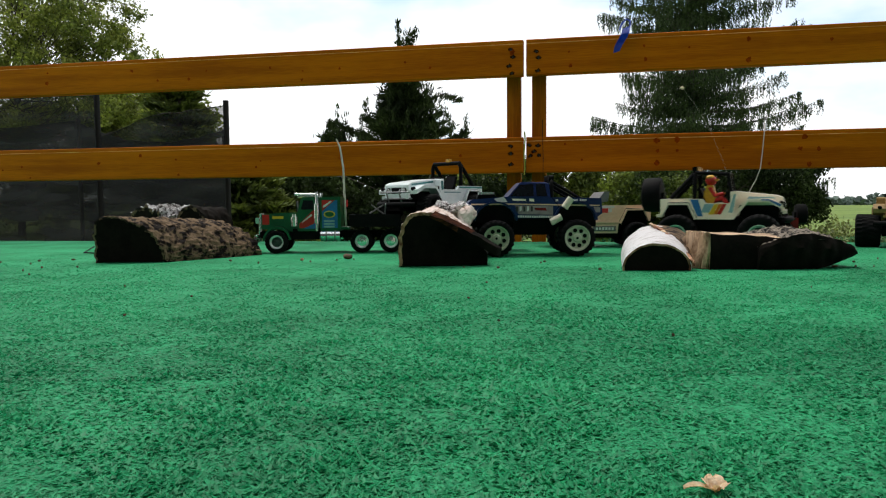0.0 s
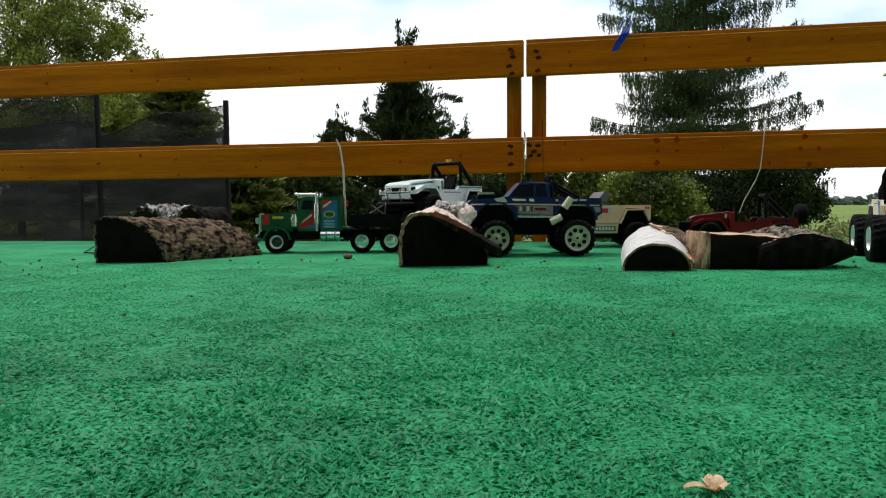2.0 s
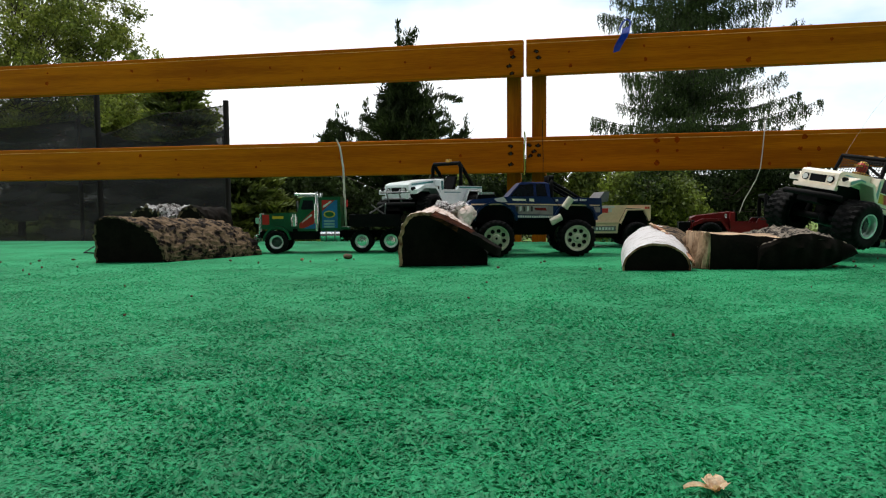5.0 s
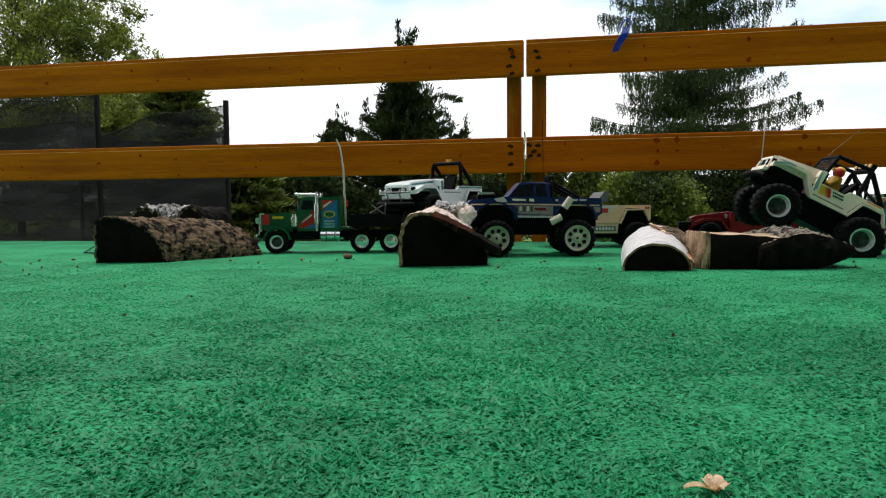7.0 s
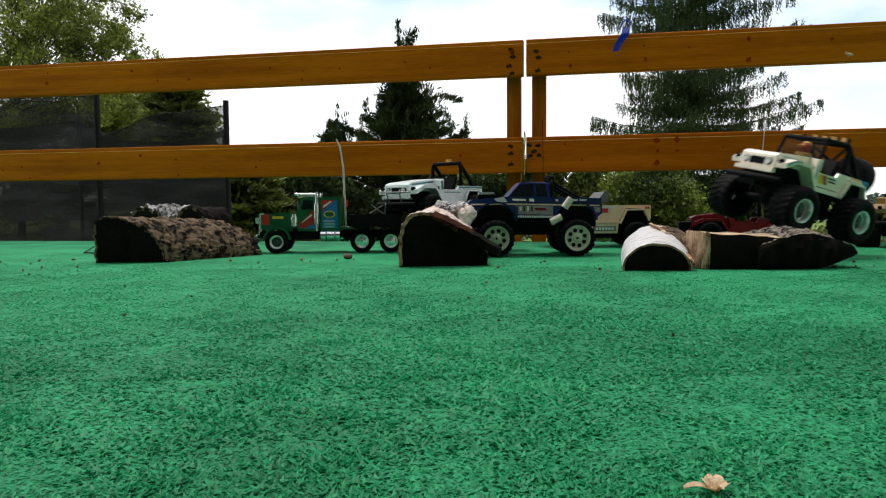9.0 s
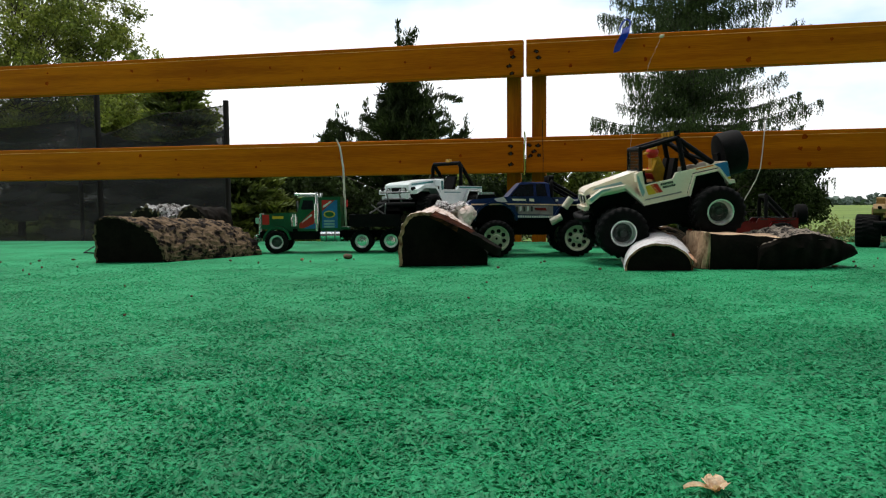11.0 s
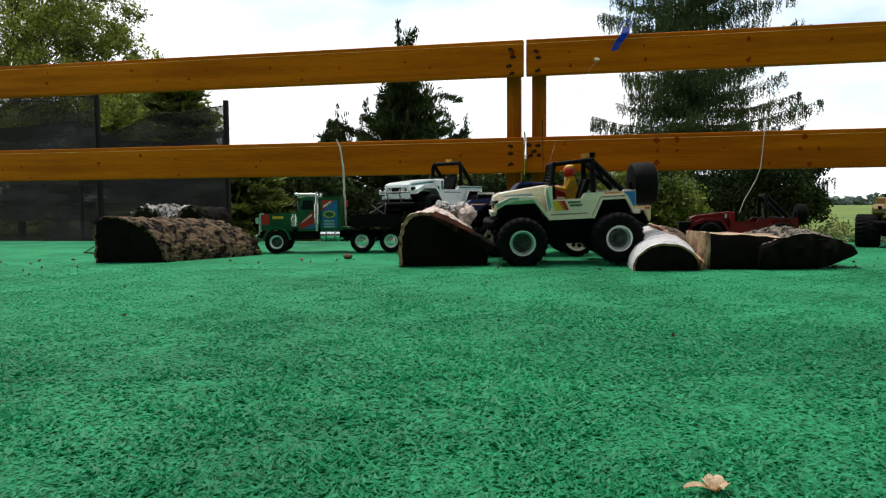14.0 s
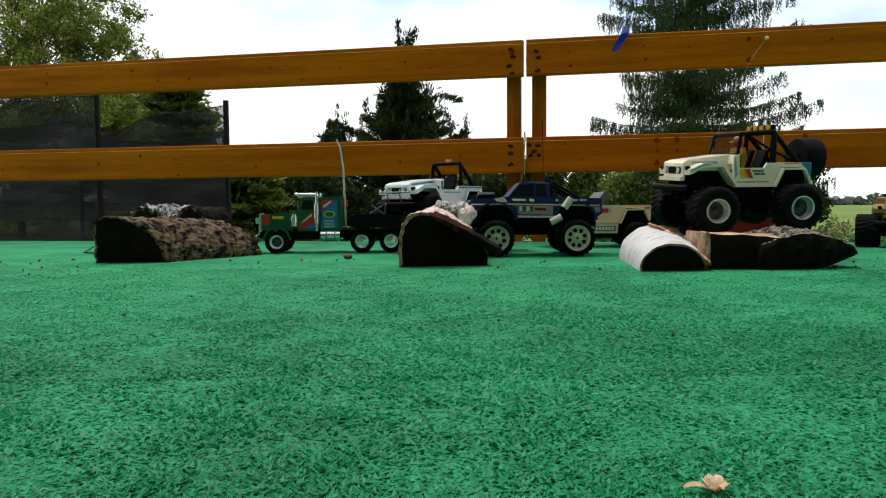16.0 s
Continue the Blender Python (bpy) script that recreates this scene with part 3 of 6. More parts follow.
def bark_flap():
    """A split strip of bark along the slope of the middle log: red-brown edge, black underside, a tail that stands clear."""
    bm = bm_new()
    n, k = 22, 5
    top, low = [], []
    for i in range(n + 1):
        t = i / n
        x, z = -0.030 + 0.166 * t, 0.128 - 0.062 * t - 0.022 * t * t + 0.0022 * noise.noise((t * 9, 0, 4))
        deep = 0.022 * (1 - 0.3 * t)
        thick = 0.006 + 0.030 * t ** 1.6 * (1.45 - t)
        ra, rb = [], []
        for j in range(k + 1):
            u = j / k
            y = 1.700 + 0.026 * t + deep * u + 0.004 * noise.noise((t * 7, u, 1))
            zz = z + 0.010 * u * (1 - t) + 0.0015 * noise.noise((t * 22, u * 4, 2))
            ra.append(bm.verts.new((x + 0.012 * u, y, zz)))
            rb.append(bm.verts.new((x + 0.012 * u - 0.003, y + 0.001, zz - thick)))
        top.append(ra)
        low.append(rb)
    for i in range(n):
        for j in range(k):
            bm.faces.new((top[i][j], top[i + 1][j], top[i + 1][j + 1], top[i][j + 1])).material_index = 0 if i < 13 else 1
            bm.faces.new((low[i][j], low[i][j + 1], low[i + 1][j + 1], low[i + 1][j])).material_index = 1
        bm.faces.new((top[i][0], low[i][0], low[i + 1][0], top[i + 1][0])).material_index = 0 if i < 9 else 1
        bm.faces.new((top[i][k], top[i + 1][k], low[i + 1][k], low[i][k])).material_index = 1
    for i in (0, n):
        for j in range(k):
            bm.faces.new((top[i][j], top[i][j + 1], low[i][j + 1], low[i][j])).material_index = 1
    ob = part("bark_flap", bm, [M_FLAP, M_WOODEND], MID_LOG, "split strip of red-brown bark", smooth=50)
    ob.matrix_basis = Matrix.Translation(-MID_LOG.location)


bark_flap()
BIRCH = loft_log("log", (0.406, 1.568), (0.557, 1.557), (0.495, 1.93), (0.70, 1.92), 0.062, 0.092, (M_BIRCH, M_INNER, M_WOODEND), "half-round birch log with white bark and dark end", power=0.8, rough=0.0025, ring=0.005, seed=7, origin=(0.58, 1.86), group="logs on the turf")


def birch_split():
    """Torn bark along the birch log: a tan frayed seam, dark wood laid bare beyond it."""
    me = BIRCH.data
    me.materials.append(M_BARK)
    for f in me.polygons:
        c = f.center
        if f.material_index == 0 and c.x > -0.008 + 0.008 * noise.noise((c.y * 30, 0, 3)) and f.normal.x > 0:
            f.material_index = 3
    rng = random.Random(31)
    for n in range(9):
        y0 = 1.905 - 0.038 * n
        ln = rng.uniform(0.05, 0.075)
        bm = bm_new()
        rows = []
        for i in range(9):
            t = i / 8
            y = y0 - ln * t
            q = (1.92 - y) / 0.36
            x = 0.572 - 0.012 * q + 0.004 * noise.noise((i * 0.7, n * 3, 1)) + rng.uniform(-0.002, 0.002)
            z = 0.0955 - 0.030 * q - 0.043 * q * q
            w = 0.0085 * (0.35 + math.sin(math.pi * min(1, t * 1.1 + 0.05)) * rng.uniform(0.6, 1.0))
            tilt = 0.55 + 0.4 * q
            rows.append([bm.verts.new((x - 0.58 + dx * w, y - 1.86, z - dx * w * tilt + dz)) for dx, dz in ((-1, 0.0005), (-0.3, 0.0048), (0.4, 0.0052), (1, 0.001), (0.6, -0.004), (-0.6, -0.004))])
        for a, b in zip(rows, rows[1:]):
            for j in range(6):
                bm.faces.new((a[j], b[j], b[(j + 1) % 6], a[(j + 1) % 6]))
        bm.faces.new(rows[0][::-1])
        bm.faces.new(rows[-1])
        jitter(bm, 0.0022, 120, False)
        part("bark_seam", bm, M_INNER if n % 3 else M_WOODFACE, BIRCH, "frayed torn seam of tan bark", smooth=35)


birch_split()


def split_wood():
    """A split billet: pale cleft end and top, dark front."""
    bm = bm_new()
    n, m = 14, 10
    sec = []
    prof = [(0.0, 0.0), (-0.002, 0.03), (0.0, 0.066), (0.008, 0.082), (0.05, 0.086), (0.11, 0.082), (0.17, 0.055), (0.19, 0.02), (0.19, 0.0)]
    for i in range(n + 1):
        t = i / n
        x = 0.612 + 0.16 * t
        row = []
        for y, z in prof:
            k = 0.004 * noise.noise((x * 30, y * 30, z * 30))
            row.append(bm.verts.new((x - 0.018 * max(0, y - 0.01) / 0.19 * (1 - t) + k, 1.588 - 0.012 * t + y + k, z * (1 - 0.10 * t) + (k if z > 0 else 0))))
        sec.append(row)
    for i in range(n):
        for j in range(len(prof)):
            f = bm.faces.new((sec[i][j], sec[i][(j + 1) % len(prof)], sec[i + 1][(j + 1) % len(prof)], sec[i + 1][j]))
            # front faces get the near-black wood, their shade held in the colour
            f.material_index = 1 if j < 3 else 0
    bm.faces.new(sec[0]).material_index = 0
    bm.faces.new(sec[n][::-1]).material_index = 1
    # torn, outward leaning cleft at the pale end
    fibres = []
    for k in range(12):
        y = 1.592 + 0.0125 * k
        pts = [(0.612 - 0.004 - 0.022 * (1 - q / 4) ** 2 * (0.35 + 0.65 * math.sin(k * 2.3) ** 2), y + 0.003 * math.sin(q * 2 + k), 0.083 * q / 4 + 0.001) for q in range(5)]
        b2 = bm_new()
        tube(b2, pts, 0.0085, 5, tip=0.004)
        jitter(b2, 0.003, 110)
        fibres.append(b2)
    ob = part("split_log", bm, [M_WOODFACE, M_WOODEND], smooth=30)
    for b2 in fibres:
        part("splinter", b2, M_WOODFACE, ob, "torn pale wood splinter", smooth=30)
    return tagged(ob, "split billet with pale wood end and dark front face", "log", "logs on the turf")


split_wood()


def slab():
    """A bark-covered slab: dark arched front, bark over the top, a blunt end that lifts off the turf."""
    bm = bm_new()
    n, m = 64, 40
    sec = []
    for i in range(n + 1):
        t = i / n
        x = 0.715 + 0.242 * t
        arch = 0.060 + 0.032 * math.sin(min(1.0, t / 0.45) * 1.57) - 0.044 * max(0, (t - 0.45) / 0.55) ** 1.7
        top = arch - 0.012 * max(0, (t - 0.92) / 0.08) ** 2 + 0.0025 * noise.noise((x * 60, 1, 2))
        low = 0.0 if t < 0.58 else 0.031 * ((t - 0.58) / 0.42) ** 1.25 + 0.0035 * noise.noise((x * 90, 4, 2)) * (t - 0.58) / 0.42
        y0 = 1.560 + 0.035 * t ** 2 + 0.004 * noise.noise((x * 45, 9, 1))
        deep = 0.26 * (1 - 0.5 * max(0, t - 0.3) ** 2 / 0.49)
        row = [bm.verts.new((x, y0 + 0.010, low))]
        for q in (0.18, 0.36, 0.54, 0.72, 0.88):
            z = low + (top - low) * q
            row.append(bm.verts.new((x, y0 + 0.012 * (2 * q - 1) ** 2 + 0.009 * noise.noise((x * 30, z * 55, 5)), z)))
        for j in range(m + 1):
            th = math.pi * (0.16 + 0.84 * j / m)
            y = y0 + 0.004 + deep * (math.cos(math.pi * 0.16) - math.cos(th)) / 2
            z = low + (top - low) * max(0.0, math.sin(th) / 1.0) ** 0.35
            k = 0.007 * (noise.noise((x * 40, y * 40, 3)) + 0.7 * noise.noise((x * 95, y * 95, 7)) + 0.5 * noise.noise((x * 190, y * 190, 7)))
            row.append(bm.verts.new((x, y, z + (k if 0 < j < m else 0))))
        sec.append(row)
    w = len(sec[0])
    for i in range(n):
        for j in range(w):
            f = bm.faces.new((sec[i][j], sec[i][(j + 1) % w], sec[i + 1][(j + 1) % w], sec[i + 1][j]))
            # arched front and foot coloured near-black in place of shade
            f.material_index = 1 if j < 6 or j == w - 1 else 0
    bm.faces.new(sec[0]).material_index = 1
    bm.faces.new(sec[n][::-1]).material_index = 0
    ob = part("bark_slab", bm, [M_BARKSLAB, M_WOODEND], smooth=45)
    return tagged(ob, "bark-covered slab of log with blunt raised end", "log", "logs on the turf")


slab()

# ---------------------------------------------------------------- wheels
def wheel(parent, m, r, w, style, name="wheel", rim_share=0.57):
    """A lugged tyre with its rim; the axle runs along y and the outer face looks to -y."""
    bm = bm_new()
    h, ri = w / 2, r * (0.68 if style == "holes" else rim_share)
    n = 88
    rings = []
    for pr, py, tread in ((ri / r, -0.86, 0), (0.72, -1.0, 0), (0.86, -0.99, 0), (0.93, -0.95, 1), (1.0, -0.84, 1), (1.0, -0.45, 1), (0.995, -0.08, 1), (0.995, 0.08, -1), (1.0, 0.45, -1), (1.0, 0.84, -1), (0.93, 0.95, -1), (0.86, 0.99, 0), (0.72, 1.0, 0), (ri / r, 0.86, 0)):
        ring = []
        for j in range(n):
            # chevron lugs: four columns up, groove between
            lug = (j + (int(abs(py) * 3) if tread > 0 else 2 + int(abs(py) * 3))) % 4 < 2
            rad = r * (pr - (0.055 if tread and not lug else 0.0))
            ring.append(bm.verts.new((rad * math.cos(2 * math.pi * j / n), py * h, rad * math.sin(2 * math.pi * j / n))))
        rings.append(ring)
    for a_, b_ in zip(rings, rings[1:] + rings[:1]):
        for j in range(n):
            bm.faces.new((a_[j], b_[j], b_[(j + 1) % n], a_[(j + 1) % n]))
    ob = part(name, bm, M_RUBBER, parent, "black rubber tyre with deep lugs", smooth=40)
    ob.matrix_basis = m
    if style == "cover":
        return ob
    for s in ((-1,) if style != "both" else (-1, 1)):
        if style == "holes":
            bm = bm_new()
            lathe(bm, [(ri * 1.03, -h * 0.88), (ri * 1.02, -h * 0.95), (ri * 0.93, -h * 0.93), (ri * 0.86, -h * 0.72), (ri * 0.35, -h * 0.66), (ri * 0.30, -h * 0.80), (ri * 0.12, -h * 0.82)], 36, first=False)
            rim = part("rim", bm, M_CREAMRIM, ob, "cream rim with eight round holes", smooth=35)
            bm = bm_new()
            for i in range(8):
                a = 2 * math.pi * i / 8
                c = Vector((math.cos(a) * ri * 0.62, -h * 0.71, math.sin(a) * ri * 0.62))
                tube(bm, [c, c + Vector((0, -0.0012, 0))], ri * 0.165, 14)
            tube(bm, [(0, -h * 0.80, 0), (0, -h * 0.86, 0)], ri * 0.10, 10)
            part("rim_holes", bm, M_BLACK, rim, "dark round holes")
        else:
            bm = bm_new()
            lathe(bm, [(ri * 1.04, -h * 0.86), (ri * 1.03, -h * 0.96), (ri * 0.94, -h * 0.95), (ri * 0.88, -h * 0.80), (ri * 0.85, -h * 0.50), (ri * 0.72, -h * 0.38)], 40, first=False, last=False)
            rim = part("rim", bm, M_BLACK if style == "dark" else M_RIMLIP, ob, "black rim" if style == "dark" else "bright metal rim lip", smooth=35)
            bm = bm_new()
            lathe(bm, [(ri * 0.76, -h * 0.42), (ri * 0.62, -h * 0.50), (ri * 0.46, -h * 0.46), (ri * 0.34, -h * 0.52), (ri * 0.28, -h * 0.72), (ri * 0.10, -h * 0.74)], 30, first=False)
            for i in range(5):
                a = 2 * math.pi * i / 5
                c = Vector((math.cos(a) * ri * 0.55, -h * 0.46, math.sin(a) * ri * 0.55))
                tube(bm, [c, c + Vector((0, -h * 0.12, 0))], ri * 0.075, 8)
            part("rim_centre", bm, {"chrome": M_CHROME, "dark": M_BLACK}.get(style, M_RIMGREY), rim, "rim centre with bolts", smooth=35)
    return ob


# ---------------------------------------------------------------- open four-wheel-drive model
def jeep(m, paint, label, r=0.057, drop=0.0, cage=True, figure=False, livery=False, lights=False, spare=True, group="model cars on the turf", rim="plain", w=0.066, track=0.104, seats=True, spare_r=0.056, spare_w=1.0, screen=True, tyre=0.0):
    ob = empty("model_jeep", m, label, "toy car", group)
    o = -drop

    def Z(p):
        return [(x, z + o) for x, z in p]

    # tub
    for s in (-1, 1):
        bm = bm_new()
        prism(bm, Z([(0.046, 0.112), (0.050, 0.150), (0.050, 0.188), (0.034, 0.192), (0.034, 0.157), (-0.036, 0.157), (-0.045, 0.170), (-0.173, 0.170), (-0.173, 0.121), (-0.168, 0.121), (-0.149, 0.160), (-0.086, 0.160), (-0.062, 0.112)]), s * 0.073, s * 0.080)
        part("side_panel", bm, paint, ob, bevel=0.0012)
        bm = bm_new()
        prism(bm, band(Z([(-0.062, 0.108), (-0.086, 0.157), (-0.149, 0.157), (-0.170, 0.117)])[::-1], -0.006), s * 0.078, s * 0.091)
        part("rear_flare", bm, paint, ob, bevel=0.0012)
        bm = bm_new()
        prism(bm, Z([(0.176, 0.140), (0.137, 0.160), (0.084, 0.160), (0.047, 0.110), (0.046, 0.124), (0.080, 0.168), (0.140, 0.170), (0.178, 0.154)]), s * 0.050, s * 0.090)
        part("front_fender", bm, paint, ob, bevel=0.0015)
        bm = bm_new()
        prism(bm, Z([(0.046, 0.107), (0.046, 0.114), (-0.062, 0.114), (-0.062, 0.107)]), s * 0.070, s * 0.086)
        part("rocker", bm, paint, ob, bevel=0.001)
    bm = bm_new()
    box(bm, -0.173, -0.168, -0.074, 0.074, 0.118 + o, 0.170 + o)
    part("tailgate", bm, paint, ob, bevel=0.0012)
    bm = bm_new()
    prism(bm, Z([(0.046, 0.113), (0.046, 0.119), (-0.06, 0.119), (-0.085, 0.150), (-0.168, 0.150), (-0.168, 0.145), (-0.09, 0.145), (-0.066, 0.113)]), -0.073, 0.073)
    part("floor_pan", bm, M_BLACK, ob)
    bm = bm_new()
    prism(bm, Z([(0.176, 0.150), (0.174, 0.174), (0.165, 0.179), (0.046, 0.193), (0.034, 0.193), (0.034, 0.165), (0.046, 0.150)]), -0.054, 0.054)
    part("hood", bm, paint, ob, bevel=0.003, seg=3)
    bm = bm_new()
    prism(bm, Z([(0.052, 0.168), (0.050, 0.189), (0.034, 0.193), (0.034, 0.168)]), -0.079, 0.079)
    part("cowl", bm, paint, ob, bevel=0.002)
    # nose
    bm = bm_new()
    prism(bm, Z([(0.174, 0.128), (0.180, 0.130), (0.180, 0.170), (0.174, 0.176)]), -0.056, 0.056)
    grille = part("grille_panel", bm, paint, ob, bevel=0.0015)
    bm = bm_new()
    box(bm, 0.1795, 0.1815, -0.024, 0.024, 0.142 + o, 0.162 + o)
    part("grille_mesh", bm, M_BLACK, grille)
    bm = bm_new()
    for z in (0.140, 0.163):
        box(bm, 0.180, 0.1832, -0.044, 0.044, z - 0.0015 + o, z + 0.0015 + o)
    for y in (-0.026, 0.026):
        box(bm, 0.180, 0.1830, y - 0.0012, y + 0.0012, 0.1418 + o, 0.1612 + o)
    part("grille_bezel", bm, paint, grille)
    for y in (-0.037, 0.037):
        bm = bm_new()
        tube(bm, [(0.179, y, 0.152 + o), (0.184, y, 0.152 + o)], 0.0092, 18)
        lamp = part("headlight", bm, M_BLACK, grille, smooth=40)
        bm = bm_new()
        tube(bm, [(0.184, y, 0.152 + o), (0.1852, y, 0.152 + o)], 0.0075, 18)
        part("lens", bm, M_LAMPGLASS, lamp)
    for y in (-0.072, 0.072):
        bm = bm_new()
        tube(bm, [(0.170, y, 0.158 + o), (0.180, y, 0.157 + o)], 0.006, 12)
        part("marker_lamp", bm, M_BLACK, ob)
    bm = bm_new()
    box(bm, 0.178, 0.190, -0.062, 0.062, 0.124 + o, 0.134 + o)
    part("front_valance", bm, paint, ob, bevel=0.002)
    bm = bm_new()
    tube(bm, [(0.182, -0.085, 0.106 + o), (0.198, -0.07, 0.106 + o), (0.202, 0, 0.106 + o), (0.198, 0.07, 0.106 + o), (0.182, 0.085, 0.106 + o)], 0.008, 10)
    box(bm, 0.15, 0.198, -0.03, 0.03, 0.085 + o, 0.112 + o)
    part("bumper", bm, M_BLACK, ob, smooth=40)
    # windscreen frame
    bm = bm_new()
    lowz, topz = 0.192 + o, 0.246 + o
    for s in (-1, 1):
        tube(bm, [(0.036, s * 0.070, lowz - 0.006), (0.025, s * 0.066, topz)], 0.0052, 8)
    tube(bm, [(0.025, -0.068, topz), (0.025, 0.068, topz)], 0.0056, 8)
    tube(bm, [(0.036, -0.070, lowz), (0.036, 0.070, lowz)], 0.004, 8)
    if cage and screen:
        part("windscreen_frame", bm, M_BLACK, ob, smooth=40)
        if figure:
            bm = bm_new()
            for i in range(17):
                t = -0.062 + 0.124 * i / 16
                tube(bm, [(0.035, t, lowz), (0.026, t * 0.97, topz)], 0.0007, 4)
            for i in range(1, 7):
                t = i / 7
                tube(bm, [(0.036 - 0.010 * t, -0.066, lowz + (topz - lowz) * t), (0.036 - 0.010 * t, 0.066, lowz + (topz - lowz) * t)], 0.0007, 4)
            part("windscreen_grid", bm, M_SCREW, ob, "fine dark wire grid")
    else:
        bm.free()
    # roll cage
    if cage:
        bm = bm_new()
        for s in (-1, 1):
            tube(bm, [(-0.070, s * 0.068, 0.150 + o), (-0.070, s * 0.067, 0.235 + o), (-0.071, s * 0.060, 0.250 + o)], 0.0069, 8)
            tube(bm, [(-0.074, s * 0.062, 0.246 + o), (-0.143, s * 0.062, 0.172 + o)], 0.0069, 8)
            if figure:
                tube(bm, [(0.025, s * 0.064, topz), (-0.070, s * 0.061, 0.252 + o)], 0.0056, 8)
        tube(bm, [(-0.071, -0.062, 0.251 + o), (-0.071, 0.062, 0.251 + o)], 0.0069, 8)
        if figure:
            tube(bm, [(-0.071, -0.058, 0.246 + o), (-0.105, 0.0, 0.205 + o), (-0.14, 0.05, 0.175 + o)], 0.004, 8)
            tube(bm, [(-0.071, 0.058, 0.246 + o), (-0.105, 0.0, 0.209 + o), (-0.14, -0.05, 0.175 + o)], 0.004, 8)
        part("roll_cage", bm, M_BLACK, ob, smooth=40)
    if lights:
        for y in (-0.045, -0.015, 0.015, 0.045):
            bm = bm_new()
            box(bm, -0.080, -0.066, y - 0.010, y + 0.010, 0.258 + o, 0.271 + o)
            sp = part("spot_lamp", bm, M_BLACK, ob, bevel=0.002)
            bm = bm_new()
            box(bm, -0.0662, -0.0625, y - 0.009, y + 0.009, 0.2585 + o, 0.2705 + o)
            part("lamp_cover", bm, M_AMBER, sp, "ochre lamp cover", bevel=0.001)
    # seats and wheel
    for y in ((-0.034, 0.034) if seats else ()):
        bm = bm_new()
        prism(bm, Z([(0.005, 0.140), (0.006, 0.152), (-0.034, 0.148), (-0.056, 0.205), (-0.066, 0.203), (-0.046, 0.135)]), y - 0.021, y + 0.021)
        part("seat", bm, M_BLACK, ob, bevel=0.003)
    bm = bm_new()
    box(bm, 0.026, 0.035, -0.072, 0.072, 0.160 + o, 0.191 + o)
    part("dashboard", bm, M_BLACK, ob, bevel=0.002)
    bm = bm_new()
    lathe(bm, [(0.0135, -0.002), (0.016, 0), (0.0135, 0.002), (0.012, 0)], 18, closed=True)
    sw = part("steering_wheel", bm, M_BLACK, ob)
    sw.matrix_basis = pose(0.018, -0.034, 0.185 + o, 0, 0, 90) @ pose(0, 0, 0, 25, 0, 0)
    if figure:
        bm = bm_new()
        ball(bm, (-0.026, -0.034, 0.226 + o), 0.0165, 0.0155, 0.0165, 0)
        box(bm, -0.014, -0.004, -0.044, -0.024, 0.226 + o, 0.231 + o, 1)
        ball(bm, (-0.028, -0.034, 0.236 + o), 0.0135, 0.0135, 0.0085, 1)
        prism(bm, Z([(-0.018, 0.150), (-0.010, 0.175), (-0.018, 0.212), (-0.038, 0.212), (-0.046, 0.178), (-0.038, 0.150)]), -0.053, -0.015, 1)
        for s in (-1, 1):
            tube(bm, [(-0.028, -0.034 + s * 0.019, 0.205 + o), (-0.012, -0.034 + s * 0.022, 0.180 + o), (0.012, -0.034 + s * 0.011, 0.186 + o)], 0.0062, 8, 1 if s > 0 else 0)
            tube(bm, [(-0.03, -0.034 + s * 0.010, 0.160 + o), (0.008, -0.034 + s * 0.011, 0.172 + o), (0.024, -0.034 + s * 0.011, 0.150 + o)], 0.0082, 8, 0)
        part("toy_driver", bm, [M_FIGRED, M_FIGYEL], ob, "plain red and yellow plastic driver doll", smooth=40)
    # running gear
    bm = bm_new()
    for y in (-0.028, 0.028):
        box(bm, -0.175, 0.180, y - 0.005, y + 0.005, 0.096 + o, 0.112 + o)
    # low black block: belly, filled out to stand for shadow under the body
    box(bm, -0.070, 0.070, -0.062, 0.062, max(0.034, 0.044 + o), 0.113 + o)
    box(bm, 0.060, 0.168, -0.049, 0.049, 0.105 + o, 0.152 + o)
    part("chassis", bm, M_BLACK, ob, bevel=0.001)
    bm = bm_new()
    box(bm, -0.160, -0.066, -0.072, 0.072, 0.112 + o, 0.1575 + o)
    part("wheel_well", bm, M_BLACK, ob)
    for x in (-0.1178, 0.1178):
        bm = bm_new()
        tube(bm, [(x, -0.088, r), (x, 0.088, r)], 0.009, 10)
        ball(bm, (x, 0.012, r), 0.019, 0.017, 0.019)
        for s in (-1, 1):
            tube(bm, [(x, s * 0.050, r), (x - 0.01, s * 0.048, 0.118 + o)], 0.007, 10)
        part("axle", bm, M_BLACK, ob, smooth=40)
    wheels = []
    for x in (0.1178, -0.1178):
        for s in (-1, 1):
            wheels.append(wheel(ob, pose(x, s * track, r, 0, 0, 0 if s < 0 else 180), tyre or r, w, rim, rim_share=0.49 if tyre else 0.57))
    if spare:
        bm = bm_new()
        sr = spare_r
        lathe(bm, [(u, v * spare_w) for u, v in ((0.001, -0.031), (sr * 0.80, -0.031), (sr * 0.95, -0.027), (sr, -0.018), (sr, 0.020), (sr * 0.93, 0.028), (sr * 0.75, 0.030), (0.001, 0.030))], 40)
        sp = part("spare_wheel", bm, M_RUBBER, ob, "black covered spare tyre", smooth=40)
        sp.matrix_basis = pose(-0.178 - 0.031 * spare_w, 0.0, 0.183 + o, 0, 0, -90)
        bm = bm_new()
        box(bm, -0.190, -0.172, -0.018, 0.018, 0.15 + o, 0.19 + o)
        part("spare_bracket", bm, M_BLACK, ob)
